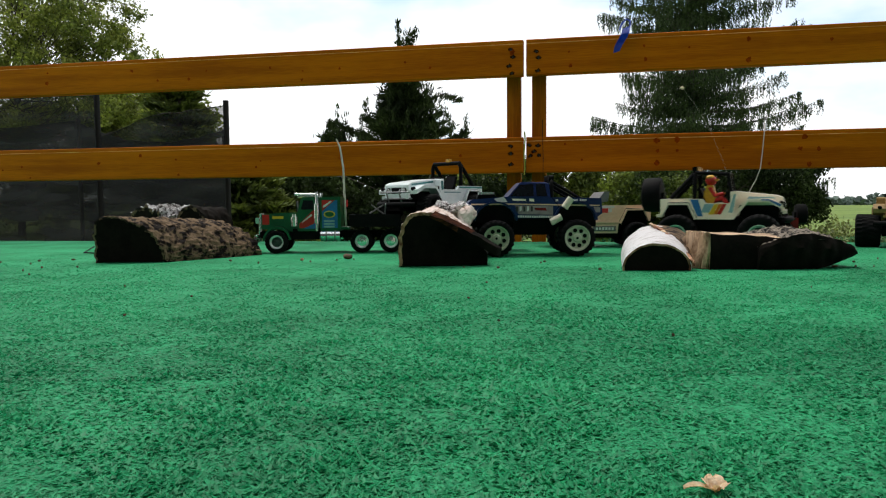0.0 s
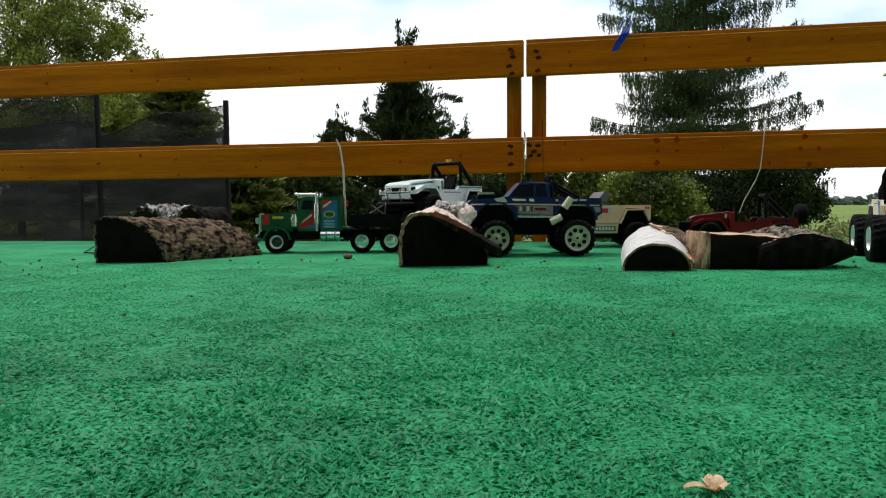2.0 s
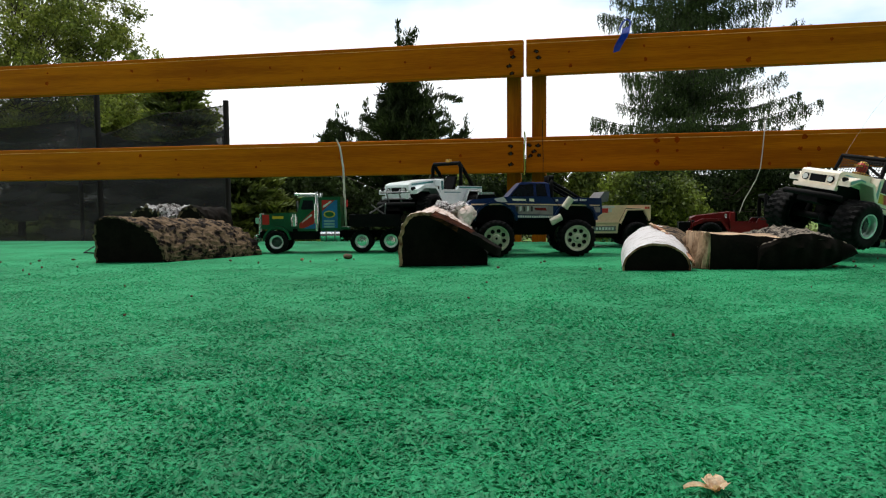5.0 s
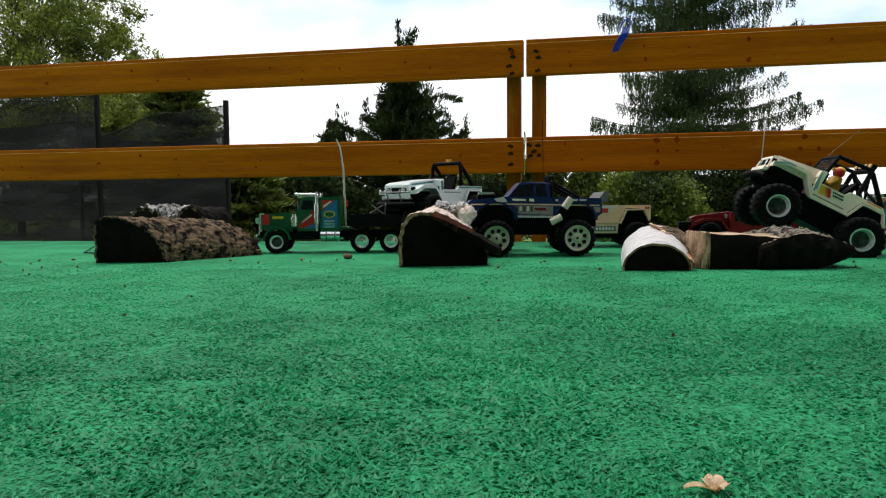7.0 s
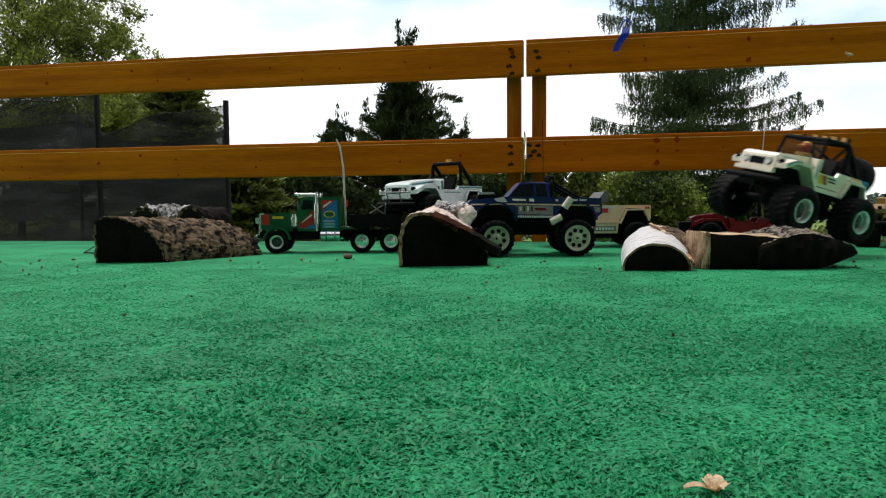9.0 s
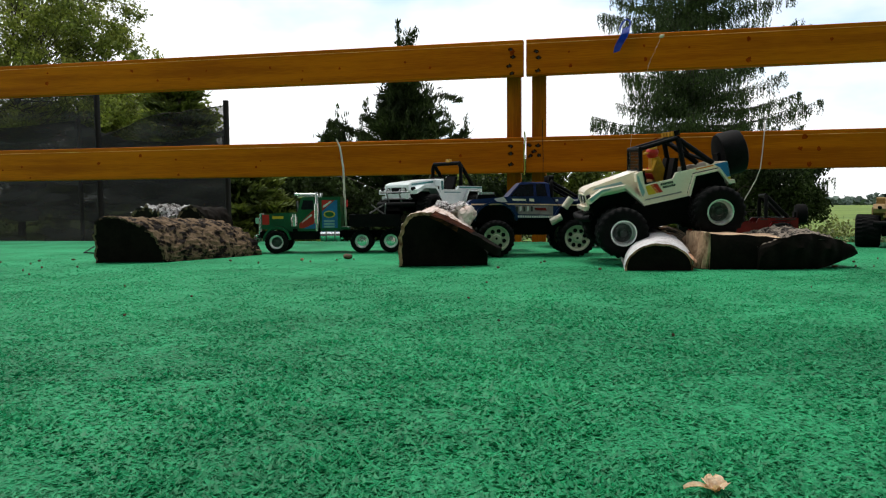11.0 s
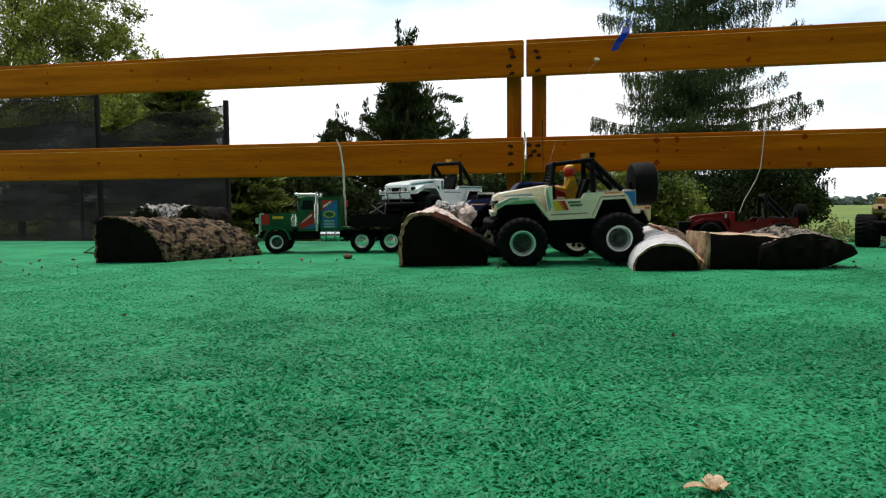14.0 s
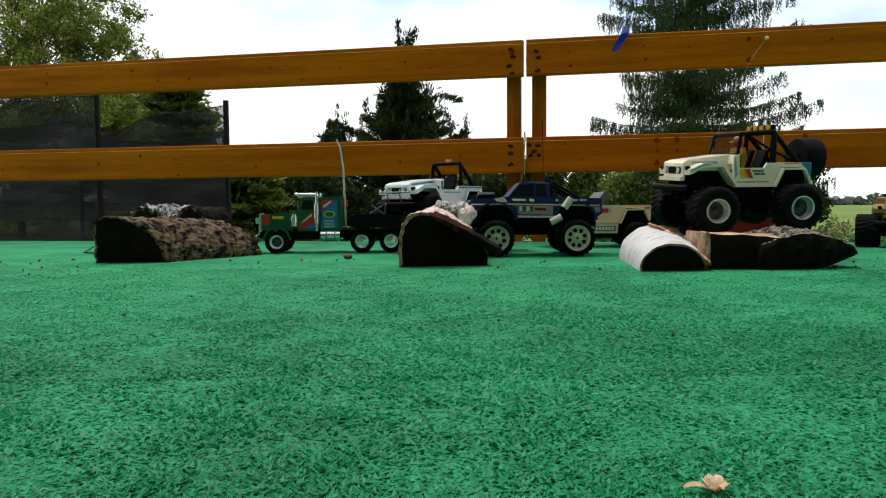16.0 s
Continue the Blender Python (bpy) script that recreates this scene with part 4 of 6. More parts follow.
    # rear bumper
    bm = bm_new()
    box(bm, -0.186, -0.174, -0.070, 0.070, 0.112 + o, 0.121 + o)
    part("rear_bumper", bm, paint if livery else M_BLACK, ob, bevel=0.002)
    if livery:
        for s in (-1, 1):
            y0, y1 = s * 0.0801, s * 0.0808

            def decal(nm, pts, material):
                bm = bm_new()
                prism(bm, Z(pts), y0, y1)
                part(nm, bm, material, ob)
            if s > 0:
                decal("yellow_stripe", [(0.034, 0.154), (0.022, 0.154), (0.010, 0.130), (0.030, 0.130)], M_DYEL)
                decal("orange_stripe", [(0.0215, 0.154), (0.016, 0.154), (0.004, 0.130), (0.0095, 0.130)], M_DORA)
                decal("red_stripe", [(0.0155, 0.154), (0.004, 0.154), (-0.006, 0.130), (0.0035, 0.130)], M_DRED)
                for i, (a, b) in enumerate(((-0.004, -0.036), (-0.008, -0.040))):
                    for q in range(6):
                        xa = a + (b - a) * q / 6
                        decal("lettering_bar", [(xa, 0.1515 - 0.008 * i), (xa - 0.0042, 0.1515 - 0.008 * i), (xa - 0.0042, 0.1465 - 0.008 * i), (xa, 0.1465 - 0.008 * i)], M_DBLACK)
                decal("brown_pinstripe", [(0.040, 0.1215), (-0.050, 0.1215), (-0.052, 0.1185), (0.041, 0.1185)], M_DGREY)
                decal("blue_corner", [(-0.140, 0.1695), (-0.1725, 0.1695), (-0.1725, 0.132), (-0.1655, 0.132), (-0.153, 0.158)], M_DBLUE)
                decal("yellow_corner", [(-0.1655, 0.1315), (-0.1725, 0.1315), (-0.1725, 0.1255), (-0.1685, 0.1255)], M_DYEL)
                decal("orange_line", [(-0.095, 0.1685), (-0.138, 0.1685), (-0.138, 0.1655), (-0.095, 0.1655)], M_DORA)
                decal("teal_panel", [(0.0495, 0.184), (0.046, 0.184), (0.037, 0.14), (0.0445, 0.128), (0.0485, 0.150)], M_DTEAL)
            else:
                decal("blue_band", [(-0.058, 0.168), (-0.083, 0.168), (-0.060, 0.116), (-0.044, 0.116)], M_DBLUE)
                decal("teal_band", [(-0.040, 0.154), (-0.012, 0.154), (-0.026, 0.128), (-0.050, 0.128)], M_DTEAL)
                decal("yellow_stripe", [(-0.0115, 0.154), (0.002, 0.154), (-0.014, 0.122), (-0.028, 0.122)], M_DYEL)
                decal("orange_stripe", [(0.0025, 0.154), (0.012, 0.154), (-0.004, 0.122), (-0.0135, 0.122)], M_DORA)
                decal("red_stripe", [(0.0125, 0.154), (0.024, 0.154), (0.008, 0.122), (-0.0035, 0.122)], M_DRED)
                decal("green_stripe", [(0.0495, 0.184), (0.0435, 0.184), (0.030, 0.128), (0.042, 0.128)], M_DTEAL)
        for s in (-1, 1):
            bm = bm_new()
            prism(bm, Z([(0.160, 0.170), (0.150, 0.1745), (0.085, 0.176), (0.080, 0.169), (0.140, 0.1708)]), s * 0.0545, s * 0.0552)
            part("hood_decal", bm, M_DTEAL, ob)
        for s in (-1, 1):
            bm = bm_new()
            prism(bm, Z([(0.176, 0.1535), (0.142, 0.1685), (0.120, 0.168), (0.120, 0.1645), (0.140, 0.164), (0.172, 0.146)]), s * 0.0902, s * 0.0909)
            part("fender_decal", bm, M_DBLUE if s < 0 else M_DTEAL, ob)
    return ob, wheels


# the model that drives
JEEP, JEEP_WHEELS = jeep(pose(0.82, 2.15, 0), M_CREAM, "cream model jeep with blue, yellow and red stripes", figure=True, livery=True, lights=True, tyre=0.0625)
bm_ = bm_new()
tube(bm_, [(0.040, -0.062, 0.185), (0.012, -0.062, 0.28), (-0.028, -0.062, 0.38), (-0.072, -0.062, 0.46), (-0.112, -0.062, 0.515)], 0.0003, 5)
JEEP_AERIAL = part("aerial", bm_, M_CORD, JEEP, "thin pale whip aerial")
bm_ = bm_new()
ball(bm_, (-0.114, -0.062, 0.517), 0.0065, 0.0045, 0.0048)
part("aerial_tip", bm_, M_PETAL, JEEP_AERIAL, "pale round tip")

# parked models
SILVER, _ = jeep(pose(-0.032, 2.46, 0.100, 0, 0, 228), M_SILVER, "white model jeep with teal stripes parked on the black flatbed", r=0.045, drop=0.050, spare=False, rim="dark", w=0.05, track=0.093, screen=False)
RED, _ = jeep(pose(1.10, 2.56, 0, 0, 0, 165), M_REDP, "dark red model jeep with roll bar and spare wheel", r=0.042, drop=0.072, spare_r=0.036, spare_w=0.6, screen=False, seats=False, rim="dark", w=0.045, track=0.09)
TAN, _ = jeep(pose(0.556, 2.52, 0, 0, 0, 180), M_TAN, "tan model jeep behind the blue pickup", r=0.045, drop=0.022, cage=False, spare=False, seats=False, rim="dark", w=0.05, track=0.093)
jeep(pose(1.60, 2.42, 0, 0, 0, -121), M_YELP, "ochre yellow model truck with very big tyres", r=0.054, drop=0.024, cage=False, rim="dark", w=0.075, spare=False)


def silver_trim():
    """Teal stripes, a bar in front of the nose and one ochre lamp on the hoop."""
    for s in (-1, 1):
        for nm, pts, y in (("rear_stripe", [(-0.046, 0.118), (-0.172, 0.118), (-0.172, 0.112), (-0.046, 0.112)], 0.0803), ("sill_stripe", [(0.030, 0.099), (-0.052, 0.099), (-0.054, 0.096), (0.032, 0.096)], 0.0803), ("cowl_stripe", [(0.049, 0.136), (0.038, 0.136), (0.036, 0.108), (0.046, 0.104)], 0.0803), ("hood_stripe", [(0.165, 0.124), (0.060, 0.136), (0.060, 0.130), (0.165, 0.119)], 0.0545)):
            bm = bm_new()
            prism(bm, pts, s * y, s * (y + 0.0007))
            part(nm, bm, M_TEALP, SILVER)
    bm = bm_new()
    for s in (-1, 1):
        tube(bm, [(0.186, s * 0.030, 0.060), (0.200, s * 0.030, 0.096), (0.194, s * 0.030, 0.106)], 0.0028, 8)
    for z, x in ((0.075, 0.192), (0.096, 0.200)):
        tube(bm, [(x - 0.012, -0.070, z), (x, -0.04, z), (x, 0.04, z), (x - 0.012, 0.070, z)], 0.0026, 8)
    part("bull_bar", bm, M_STEEL, SILVER, "bright bar before the nose", smooth=40)
    bm = bm_new()
    box(bm, -0.078, -0.064, 0.002, 0.018, 0.206, 0.217)
    part("hoop_lamp", bm, M_AMBER, SILVER, "ochre lamp", bevel=0.002)


silver_trim()


def red_trim():
    """Latch, winch and pale side marks of the dark red jeep."""
    for s in (-1, 1):
        for nm, pts, y, material in (("hood_latch", [(0.066, 0.114), (0.058, 0.115), (0.058, 0.098), (0.066, 0.098)], 0.0555, M_CHROME), ("side_mark", [(-0.100, 0.0965), (-0.165, 0.0965), (-0.165, 0.0925), (-0.100, 0.0925)], 0.0803, M_DBLACK), ("side_mark", [(-0.050, 0.0960), (-0.075, 0.0960), (-0.075, 0.0925), (-0.050, 0.0925)], 0.0803, M_DBLACK)):
            bm = bm_new()
            prism(bm, pts, s * y, s * (y + 0.0012))
            part(nm, bm, material, RED)
    bm = bm_new()
    box(bm, 0.184, 0.222, -0.046, 0.046, 0.040, 0.084)
    part("winch", bm, M_BLACK, RED, bevel=0.004)
    bm = bm_new()
    box(bm, -0.166, -0.040, -0.070, 0.070, 0.0985, 0.1005)
    part("bed_cover", bm, M_BLACK, RED)


red_trim()


def tan_trim():
    """Paired lamps and a grey lettered plate on the flank of the tan jeep."""
    for s in (-1, 1):
        for x in (-0.152, -0.161):
            bm = bm_new()
            prism(bm, [(x, 0.1425), (x - 0.007, 0.1425), (x - 0.007, 0.1345), (x, 0.1345)], s * 0.0802, s * 0.0815)
            part("side_lamp", bm, M_DRED, TAN)
        bm = bm_new()
        prism(bm, [(0.046, 0.0845), (-0.060, 0.0845), (-0.056, 0.050), (0.042, 0.050)], s * 0.066, s * 0.084)
        step = part("sill_step", bm, M_TAN, TAN, bevel=0.002)
        bm = bm_new()
        prism(bm, [(0.030, 0.075), (-0.050, 0.075), (-0.050, 0.058), (0.030, 0.058)], s * 0.0842, s * 0.0852)
        part("sill_plate", bm, M_GREYPL, step, "grey sill plate")
        for q in range(6):
            bm = bm_new()
            prism(bm, [(0.020 - 0.011 * q, 0.071), (0.0125 - 0.011 * q, 0.071), (0.0125 - 0.011 * q, 0.062), (0.020 - 0.011 * q, 0.062)], s * 0.0853, s * 0.0858)
            part("lettering_bar", bm, M_DWHITE, step)


tan_trim()


# ---------------------------------------------------------------- blue pickup
def pickup(m):
    ob = empty("model_pickup", m, "dark blue model pickup with striped sides and cream rims", "toy car", "model cars on the turf")
    r = 0.054
    arch = [(0.118 + 0.058 * math.cos(math.radians(a)), 0.105 + 0.050 * math.sin(math.radians(a))) for a in range(0, 181, 20)]
    arch_r = [(-0.118 + 0.058 * math.cos(math.radians(a)), 0.105 + 0.050 * math.sin(math.radians(a))) for a in range(0, 181, 20)]
    side = [(0.195, 0.118), (0.197, 0.160), (0.188, 0.168), (0.080, 0.176), (-0.195, 0.170), (-0.198, 0.125), (-0.180, 0.112)] + arch_r[::-1] + [(-0.058, 0.112), (0.058, 0.112)] + arch[::-1] + [(0.180, 0.112)]
    bm = bm_new()
    prism(bm, side, -0.082, 0.082)
    part("body", bm, M_BLUEP, ob, bevel=0.003)
    bm = bm_new()
    prof = [(0.086, 0.170, 0.077), (0.046, 0.214, 0.065), (0.040, 0.219, 0.062), (-0.034, 0.219, 0.062), (-0.042, 0.214, 0.065), (-0.046, 0.170, 0.077)]
    a = [bm.verts.new((x, -y, z)) for x, z, y in prof]
    b = [bm.verts.new((x, y, z)) for x, z, y in prof]
    bm.faces.new(a)
    bm.faces.new(b[::-1])
    for i in range(6):
        bm.faces.new((a[i], b[i], b[(i + 1) % 6], a[(i + 1) % 6]))
    cab = part("cab", bm, M_BLUEP, ob, bevel=0.004)
    for s in (-1, 1):
        bm = bm_new()
        pts = [(0.074, 0.177, 0.0752), (0.044, 0.211, 0.0668), (0.004, 0.213, 0.0663), (0.004, 0.177, 0.0752)]
        q = [bm.verts.new((x, s * y, z)) for x, z, y in pts] + [bm.verts.new((x, s * (y + 0.001), z)) for x, z, y in pts]
        for f in ((0, 1, 2, 3), (7, 6, 5, 4), (0, 4, 5, 1), (1, 5, 6, 2), (2, 6, 7, 3), (3, 7, 4, 0)):
            bm.faces.new([q[i] for i in f])
        part("side_window", bm, M_DGLASS, cab)
        bm = bm_new()
        pts = [(-0.004, 0.177, 0.0752), (-0.004, 0.213, 0.0664), (-0.030, 0.213, 0.0664), (-0.036, 0.177, 0.0752)]
        q = [bm.verts.new((x, s * y, z)) for x, z, y in pts] + [bm.verts.new((x, s * (y + 0.001), z)) for x, z, y in pts]
        for f in ((0, 1, 2, 3), (7, 6, 5, 4), (0, 4, 5, 1), (1, 5, 6, 2), (2, 6, 7, 3), (3, 7, 4, 0)):
            bm.faces.new([q[i] for i in f])
        part("rear_quarter_window", bm, M_DGLASS, cab)

        def decal(nm, pts, material, k=0.0):
            bm = bm_new()
            prism(bm, pts, s * (0.0821 + k), s * (0.0828 + k))
            part(nm, bm, material, ob)
        decal("tan_band", [(0.190, 0.156), (0.070, 0.156), (-0.190, 0.150), (-0.190, 0.146), (0.070, 0.152), (0.190, 0.152)], M_TAN)
        decal("mauve_band", [(0.060, 0.150), (-0.052, 0.147), (-0.052, 0.122), (0.050, 0.124)], M_DGREY)
        decal("rear_band", [(-0.172, 0.144), (-0.192, 0.143), (-0.192, 0.128), (-0.178, 0.128)], M_DGREY)
        decal("red_patch", [(0.004, 0.143), (-0.030, 0.1418), (-0.034, 0.134), (0.000, 0.135)], M_REDP, 0.0009)
        for i in range(5):
            x = 0.058 - 0.011 * i
            decal("white_patch", [(x, 0.147), (x - 0.006, 0.147), (x - 0.006, 0.132 + 0.004 * (i % 2)), (x, 0.132)], M_DWHITE if i % 2 else M_DBLACK, 0.0009)
        for q in range(16):
            xa = 0.052 - 0.0068 * q
            decal("chrome_step", [(xa, 0.1205 - 0.0001 * q), (xa - 0.0052, 0.1204 - 0.0001 * q), (xa - 0.0052, 0.1145 - 0.0001 * q), (xa, 0.1146 - 0.0001 * q)], M_DWHITE, 0.0012)
        for x0, x1 in ((-0.060, -0.068), (-0.104, -0.126), (-0.131, -0.152)):
            n = max(2, round(abs(x1 - x0) / 0.0055))
            for q in range(n):
                xa, step = x0 + (x1 - x0) * q / n, (x1 - x0) / n
                decal("bed_lettering_bar", [(xa, 0.1675), (xa + step * 0.72, 0.1673), (xa + step * 0.72, 0.1612), (xa, 0.1614)], M_DWHITE)
        decal("cream_badge", [(0.070, 0.170), (0.028, 0.169), (0.028, 0.163), (0.066, 0.164)], M_CREAM)
        decal("small_badge", [(0.018, 0.170), (0.004, 0.169), (0.004, 0.161), (0.018, 0.162)], M_CREAM)
        bm = bm_new()
        prism(bm, [(0.122, 0.1702), (0.094, 0.1755), (0.082, 0.160), (0.112, 0.160)], s * 0.0824, s * 0.0834)
        part("white_panel", bm, M_DWHITE, ob)
        for c in (0.118, -0.118):
            bm = bm_new()
            pts = [(c + 0.060 * math.cos(math.radians(q)), 0.105 + 0.052 * math.sin(math.radians(q))) for q in range(0, 181, 15)]
            prism(bm, band(pts, -0.005), s * 0.079, s * 0.092)
            part("fender_flare", bm, M_BLUEP, ob)
    # nose, bumpers
    bm = bm_new()
    box(bm, 0.196, 0.201, -0.070, 0.070, 0.124, 0.156)
    part("grille", bm, M_CHROME, ob, bevel=0.001)
    for y in (-0.055, 0.055):
        bm = bm_new()
        tube(bm, [(0.200, y, 0.142), (0.204, y, 0.142)], 0.011, 16)
        part("headlight", bm, M_LAMPGLASS, ob)
    bm = bm_new()
    box(bm, 0.196, 0.212, -0.085, 0.085, 0.100, 0.118)
    part("front_bumper", bm, M_CHROME, ob, bevel=0.003)
    bm = bm_new()
    box(bm, -0.236, -0.196, -0.075, 0.075, 0.140, 0.147)
    box(bm, -0.230, -0.205, -0.070, 0.070, 0.128, 0.138)
    part("rear_bumper", bm, M_DWHITE, ob, bevel=0.002)
    bm = bm_new()
    box(bm, -0.216, -0.198, -0.078, -0.056, 0.126, 0.139)
    box(bm, -0.216, -0.198, 0.056, 0.078, 0.126, 0.139)
    part("tail_lamp", bm, M_DRED, ob, bevel=0.001)
    bm = bm_new()
    prism(bm, [(-0.190, 0.168), (-0.208, 0.189), (-0.222, 0.189), (-0.218, 0.160), (-0.196, 0.156)], -0.07, 0.07)
    part("tailgate_box", bm, M_GREYPL, ob, bevel=0.002)
    bm = bm_new()
    prism(bm, [(0.168, 0.170), (0.166, 0.182), (0.115, 0.183), (0.112, 0.173)], -0.026, 0.026)
    hs = part("hood_scoop", bm, M_BLACK, ob, bevel=0.002)
    bm = bm_new()
    box(bm, 0.116, 0.162, -0.028, 0.028, 0.184, 0.191)
    part("scoop_top", bm, M_CHROME, hs, bevel=0.003)
    # roll bar with lamps
    bm = bm_new()
    for s in (-1, 1):
        tube(bm, [(-0.052, s * 0.058, 0.165), (-0.052, s * 0.058, 0.212), (-0.054, s * 0.05, 0.222)], 0.005, 8)
        tube(bm, [(-0.055, s * 0.056, 0.218), (-0.140, s * 0.056, 0.168)], 0.0045, 8)
        tube(bm, [(-0.055, s * 0.046, 0.210), (-0.125, s * 0.046, 0.168)], 0.0035, 8)
    tube(bm, [(-0.054, -0.052, 0.222), (-0.054, 0.052, 0.222)], 0.005, 8)
    part("roll_bar", bm, M_BLACK, ob, smooth=40)
    for y in (-0.036, -0.012, 0.012, 0.036):
        bm = bm_new()
        tube(bm, [(-0.060, y, 0.231), (-0.046, y, 0.231)], 0.009, 12)
        part("spot_lamp", bm, M_BLACK, ob)
    bm = bm_new()
    tube(bm, [(-0.048, -0.078, 0.165), (-0.049, -0.08, 0.30), (-0.046, -0.08, 0.42)], 0.0011, 5)
    part("aerial", bm, M_BLACK, ob)
    bm = bm_new()
    for y in (-0.03, 0.03):
        box(bm, -0.19, 0.19, y - 0.005, y + 0.005, 0.085, 0.112)
    box(bm, -0.06, 0.06, -0.05, 0.05, 0.062, 0.112)
    part("chassis", bm, M_BLACK, ob)
    for x in (-0.118, 0.118):
        bm = bm_new()
        box(bm, x - 0.062, x + 0.062, -0.074, 0.074, 0.100, 0.160)
        part("wheel_well", bm, M_BLACK, ob)
    for x in (-0.118, 0.118):
        bm = bm_new()
        tube(bm, [(x, -0.09, r), (x, 0.09, r)], 0.009, 10)
        ball(bm, (x, 0, r), 0.02, 0.02, 0.02)
        part("axle", bm, M_BLACK, ob)
        for s in (-1, 1):
            wheel(ob, pose(x, s * 0.090, r, 0, 15 * x * 9, 0 if s < 0 else 180), r, 0.058, "holes")
    # two pale capsules hung on a cord at its flank
    for i, (x, z, tilt) in enumerate(((-0.092, 0.156, 35), (-0.058, 0.108, 62))):
        bm = bm_new()
        tube(bm, [(0, 0, -0.017), (0, 0, -0.014), (0, 0, 0.014), (0, 0, 0.017)], 0.0105, 14)
        cp = part("capsule", bm, M_CREAMRIM, ob, "pale cream plastic capsule hung on a cord", bevel=0.002, smooth=40)
        cp.matrix_basis = pose(x, 0.100, z, 0, -tilt, 0)
    bm = bm_new()
    tube(bm, [(-0.045, 0.094, 0.175), (-0.075, 0.100, 0.135), (-0.085, 0.100, 0.145), (-0.062, 0.100, 0.115)], 0.001, 5)
    part("cord", bm, M_BLACK, ob)
    return ob


PICKUP = pickup(pose(0.272, 2.135, 0, 0, 0, 181))


# ---------------------------------------------------------------- green road tractor with flatbed
def tractor(m):
    ob = empty("model_truck", m, "green model semi truck with chrome stacks and black flatbed", "toy truck", "model cars on the turf")
    r = 0.0375
    # hood, fenders
    bm = bm_new()
    prism(bm, [(0.054, 0.080), (0.054, 0.127), (-0.010, 0.131), (-0.068, 0.133), (-0.068, 0.070), (-0.05, 0.070)], -0.034, 0.034)
    part("hood", bm, M_GREENP, ob, bevel=0.003)
    for s in (-1, 1):
        bm = bm_new()
        pts = [(0.046 * math.cos(math.radians(a)), 0.036 + 0.052 * math.sin(math.radians(a))) for a in range(5, 171, 15)]
        prism(bm, band(pts, 0.006), s * 0.030, s * 0.062)
        part("fender", bm, M_GREENP, ob, bevel=0.0015)
        bm = bm_new()
        box(bm, 0.028, 0.050, s * 0.0345, s * 0.0352, 0.094, 0.126)
        part("red_panel", bm, M_DRED, ob)
        bm = bm_new()
        box(bm, -0.018, 0.018, s * 0.0345, s * 0.0352, 0.112, 0.121)
        part("yellow_badge", bm, M_DYEL, ob)
        bm = bm_new()
        tube(bm, [(-0.056, s * 0.048, 0.088), (-0.056, s * 0.048, 0.118)], 0.012, 16)
        tube(bm, [(-0.056, s * 0.048, 0.118), (-0.056, s * 0.048, 0.128)], 0.007, 12)
        part("air_cleaner", bm, M_CHROME, ob, smooth=40)
        bm = bm_new()
        tube(bm, [(-0.130, s * 0.066, 0.072), (-0.130, s * 0.066, 0.198)], 0.0045, 12)
        tube(bm, [(-0.130, s * 0.066, 0.098), (-0.130, s * 0.066, 0.160)], 0.0085, 14)
        part("exhaust_stack", bm, M_CHROME, ob, smooth=40)
        bm = bm_new()
        tube(bm, [(-0.142, s * 0.056, 0.056), (-0.204, s * 0.056, 0.056)], 0.0165, 18)
        tk = part("fuel_tank", bm, M_CHROME, ob, smooth=40)
        bm = bm_new()
        for x in (-0.158, -0.186):
            tube(bm, [(x, s * 0.056, 0.056), (x - 0.004, s * 0.056, 0.056)], 0.0172, 18)
        part("tank_strap", bm, M_STEEL, tk, smooth=40)
    bm = bm_new()
    box(bm, 0.053, 0.060, -0.032, 0.032, 0.072, 0.130)
    part("radiator_grille", bm, M_CHROME, ob, bevel=0.002)
    bm = bm_new()
    box(bm, 0.062, 0.072, -0.060, 0.060, 0.036, 0.060)
    part("bumper", bm, M_CHROME, ob, bevel=0.003)
    for s in (-1, 1):
        bm = bm_new()
        tube(bm, [(0.058, s * 0.046, 0.060), (0.058, s * 0.046, 0.104)], 0.0022, 8)
        box(bm, 0.056, 0.068, s * 0.046 - 0.009, s * 0.046 + 0.009, 0.098, 0.116)
        part("headlamp_pod", bm, M_CHROME, ob)
    # cab
    bm = bm_new()
    prism(bm, [(-0.066, 0.072), (-0.066, 0.132), (-0.078, 0.176), (-0.084, 0.182), (-0.134, 0.182), (-0.134, 0.072)], -0.052, 0.052)
    cab = part("cab", bm, M_GREENP, ob, bevel=0.003)
    for s in (-1, 1):
        bm = bm_new()
        prism(bm, [(-0.078, 0.142), (-0.086, 0.172), (-0.118, 0.172), (-0.118, 0.142)], s * 0.0522, s * 0.053)
        part("side_window", bm, M_DGLASS, cab)
        bm = bm_new()
        prism(bm, [(-0.072, 0.082), (-0.072, 0.096), (-0.118, 0.140), (-0.124, 0.140), (-0.124, 0.100), (-0.100, 0.082)], s * 0.0522, s * 0.053)
        part("red_door_panel", bm, M_DRED, cab)
        bm = bm_new()
        prism(bm, [(-0.085, 0.080), (-0.124, 0.098), (-0.124, 0.080)], s * 0.0532, s * 0.0538)
        part("blue_door_panel", bm, M_DBLUE, cab)
        bm = bm_new()
        prism(bm, [(-0.080, 0.098), (-0.084, 0.105), (-0.112, 0.128), (-0.114, 0.122)], s * 0.0532, s * 0.0538)
        part("lettering_bar", bm, M_DWHITE, cab)
    bm = bm_new()
    box(bm, -0.064, -0.0625 + 0.001, -0.045, 0.045, 0.136, 0.170)
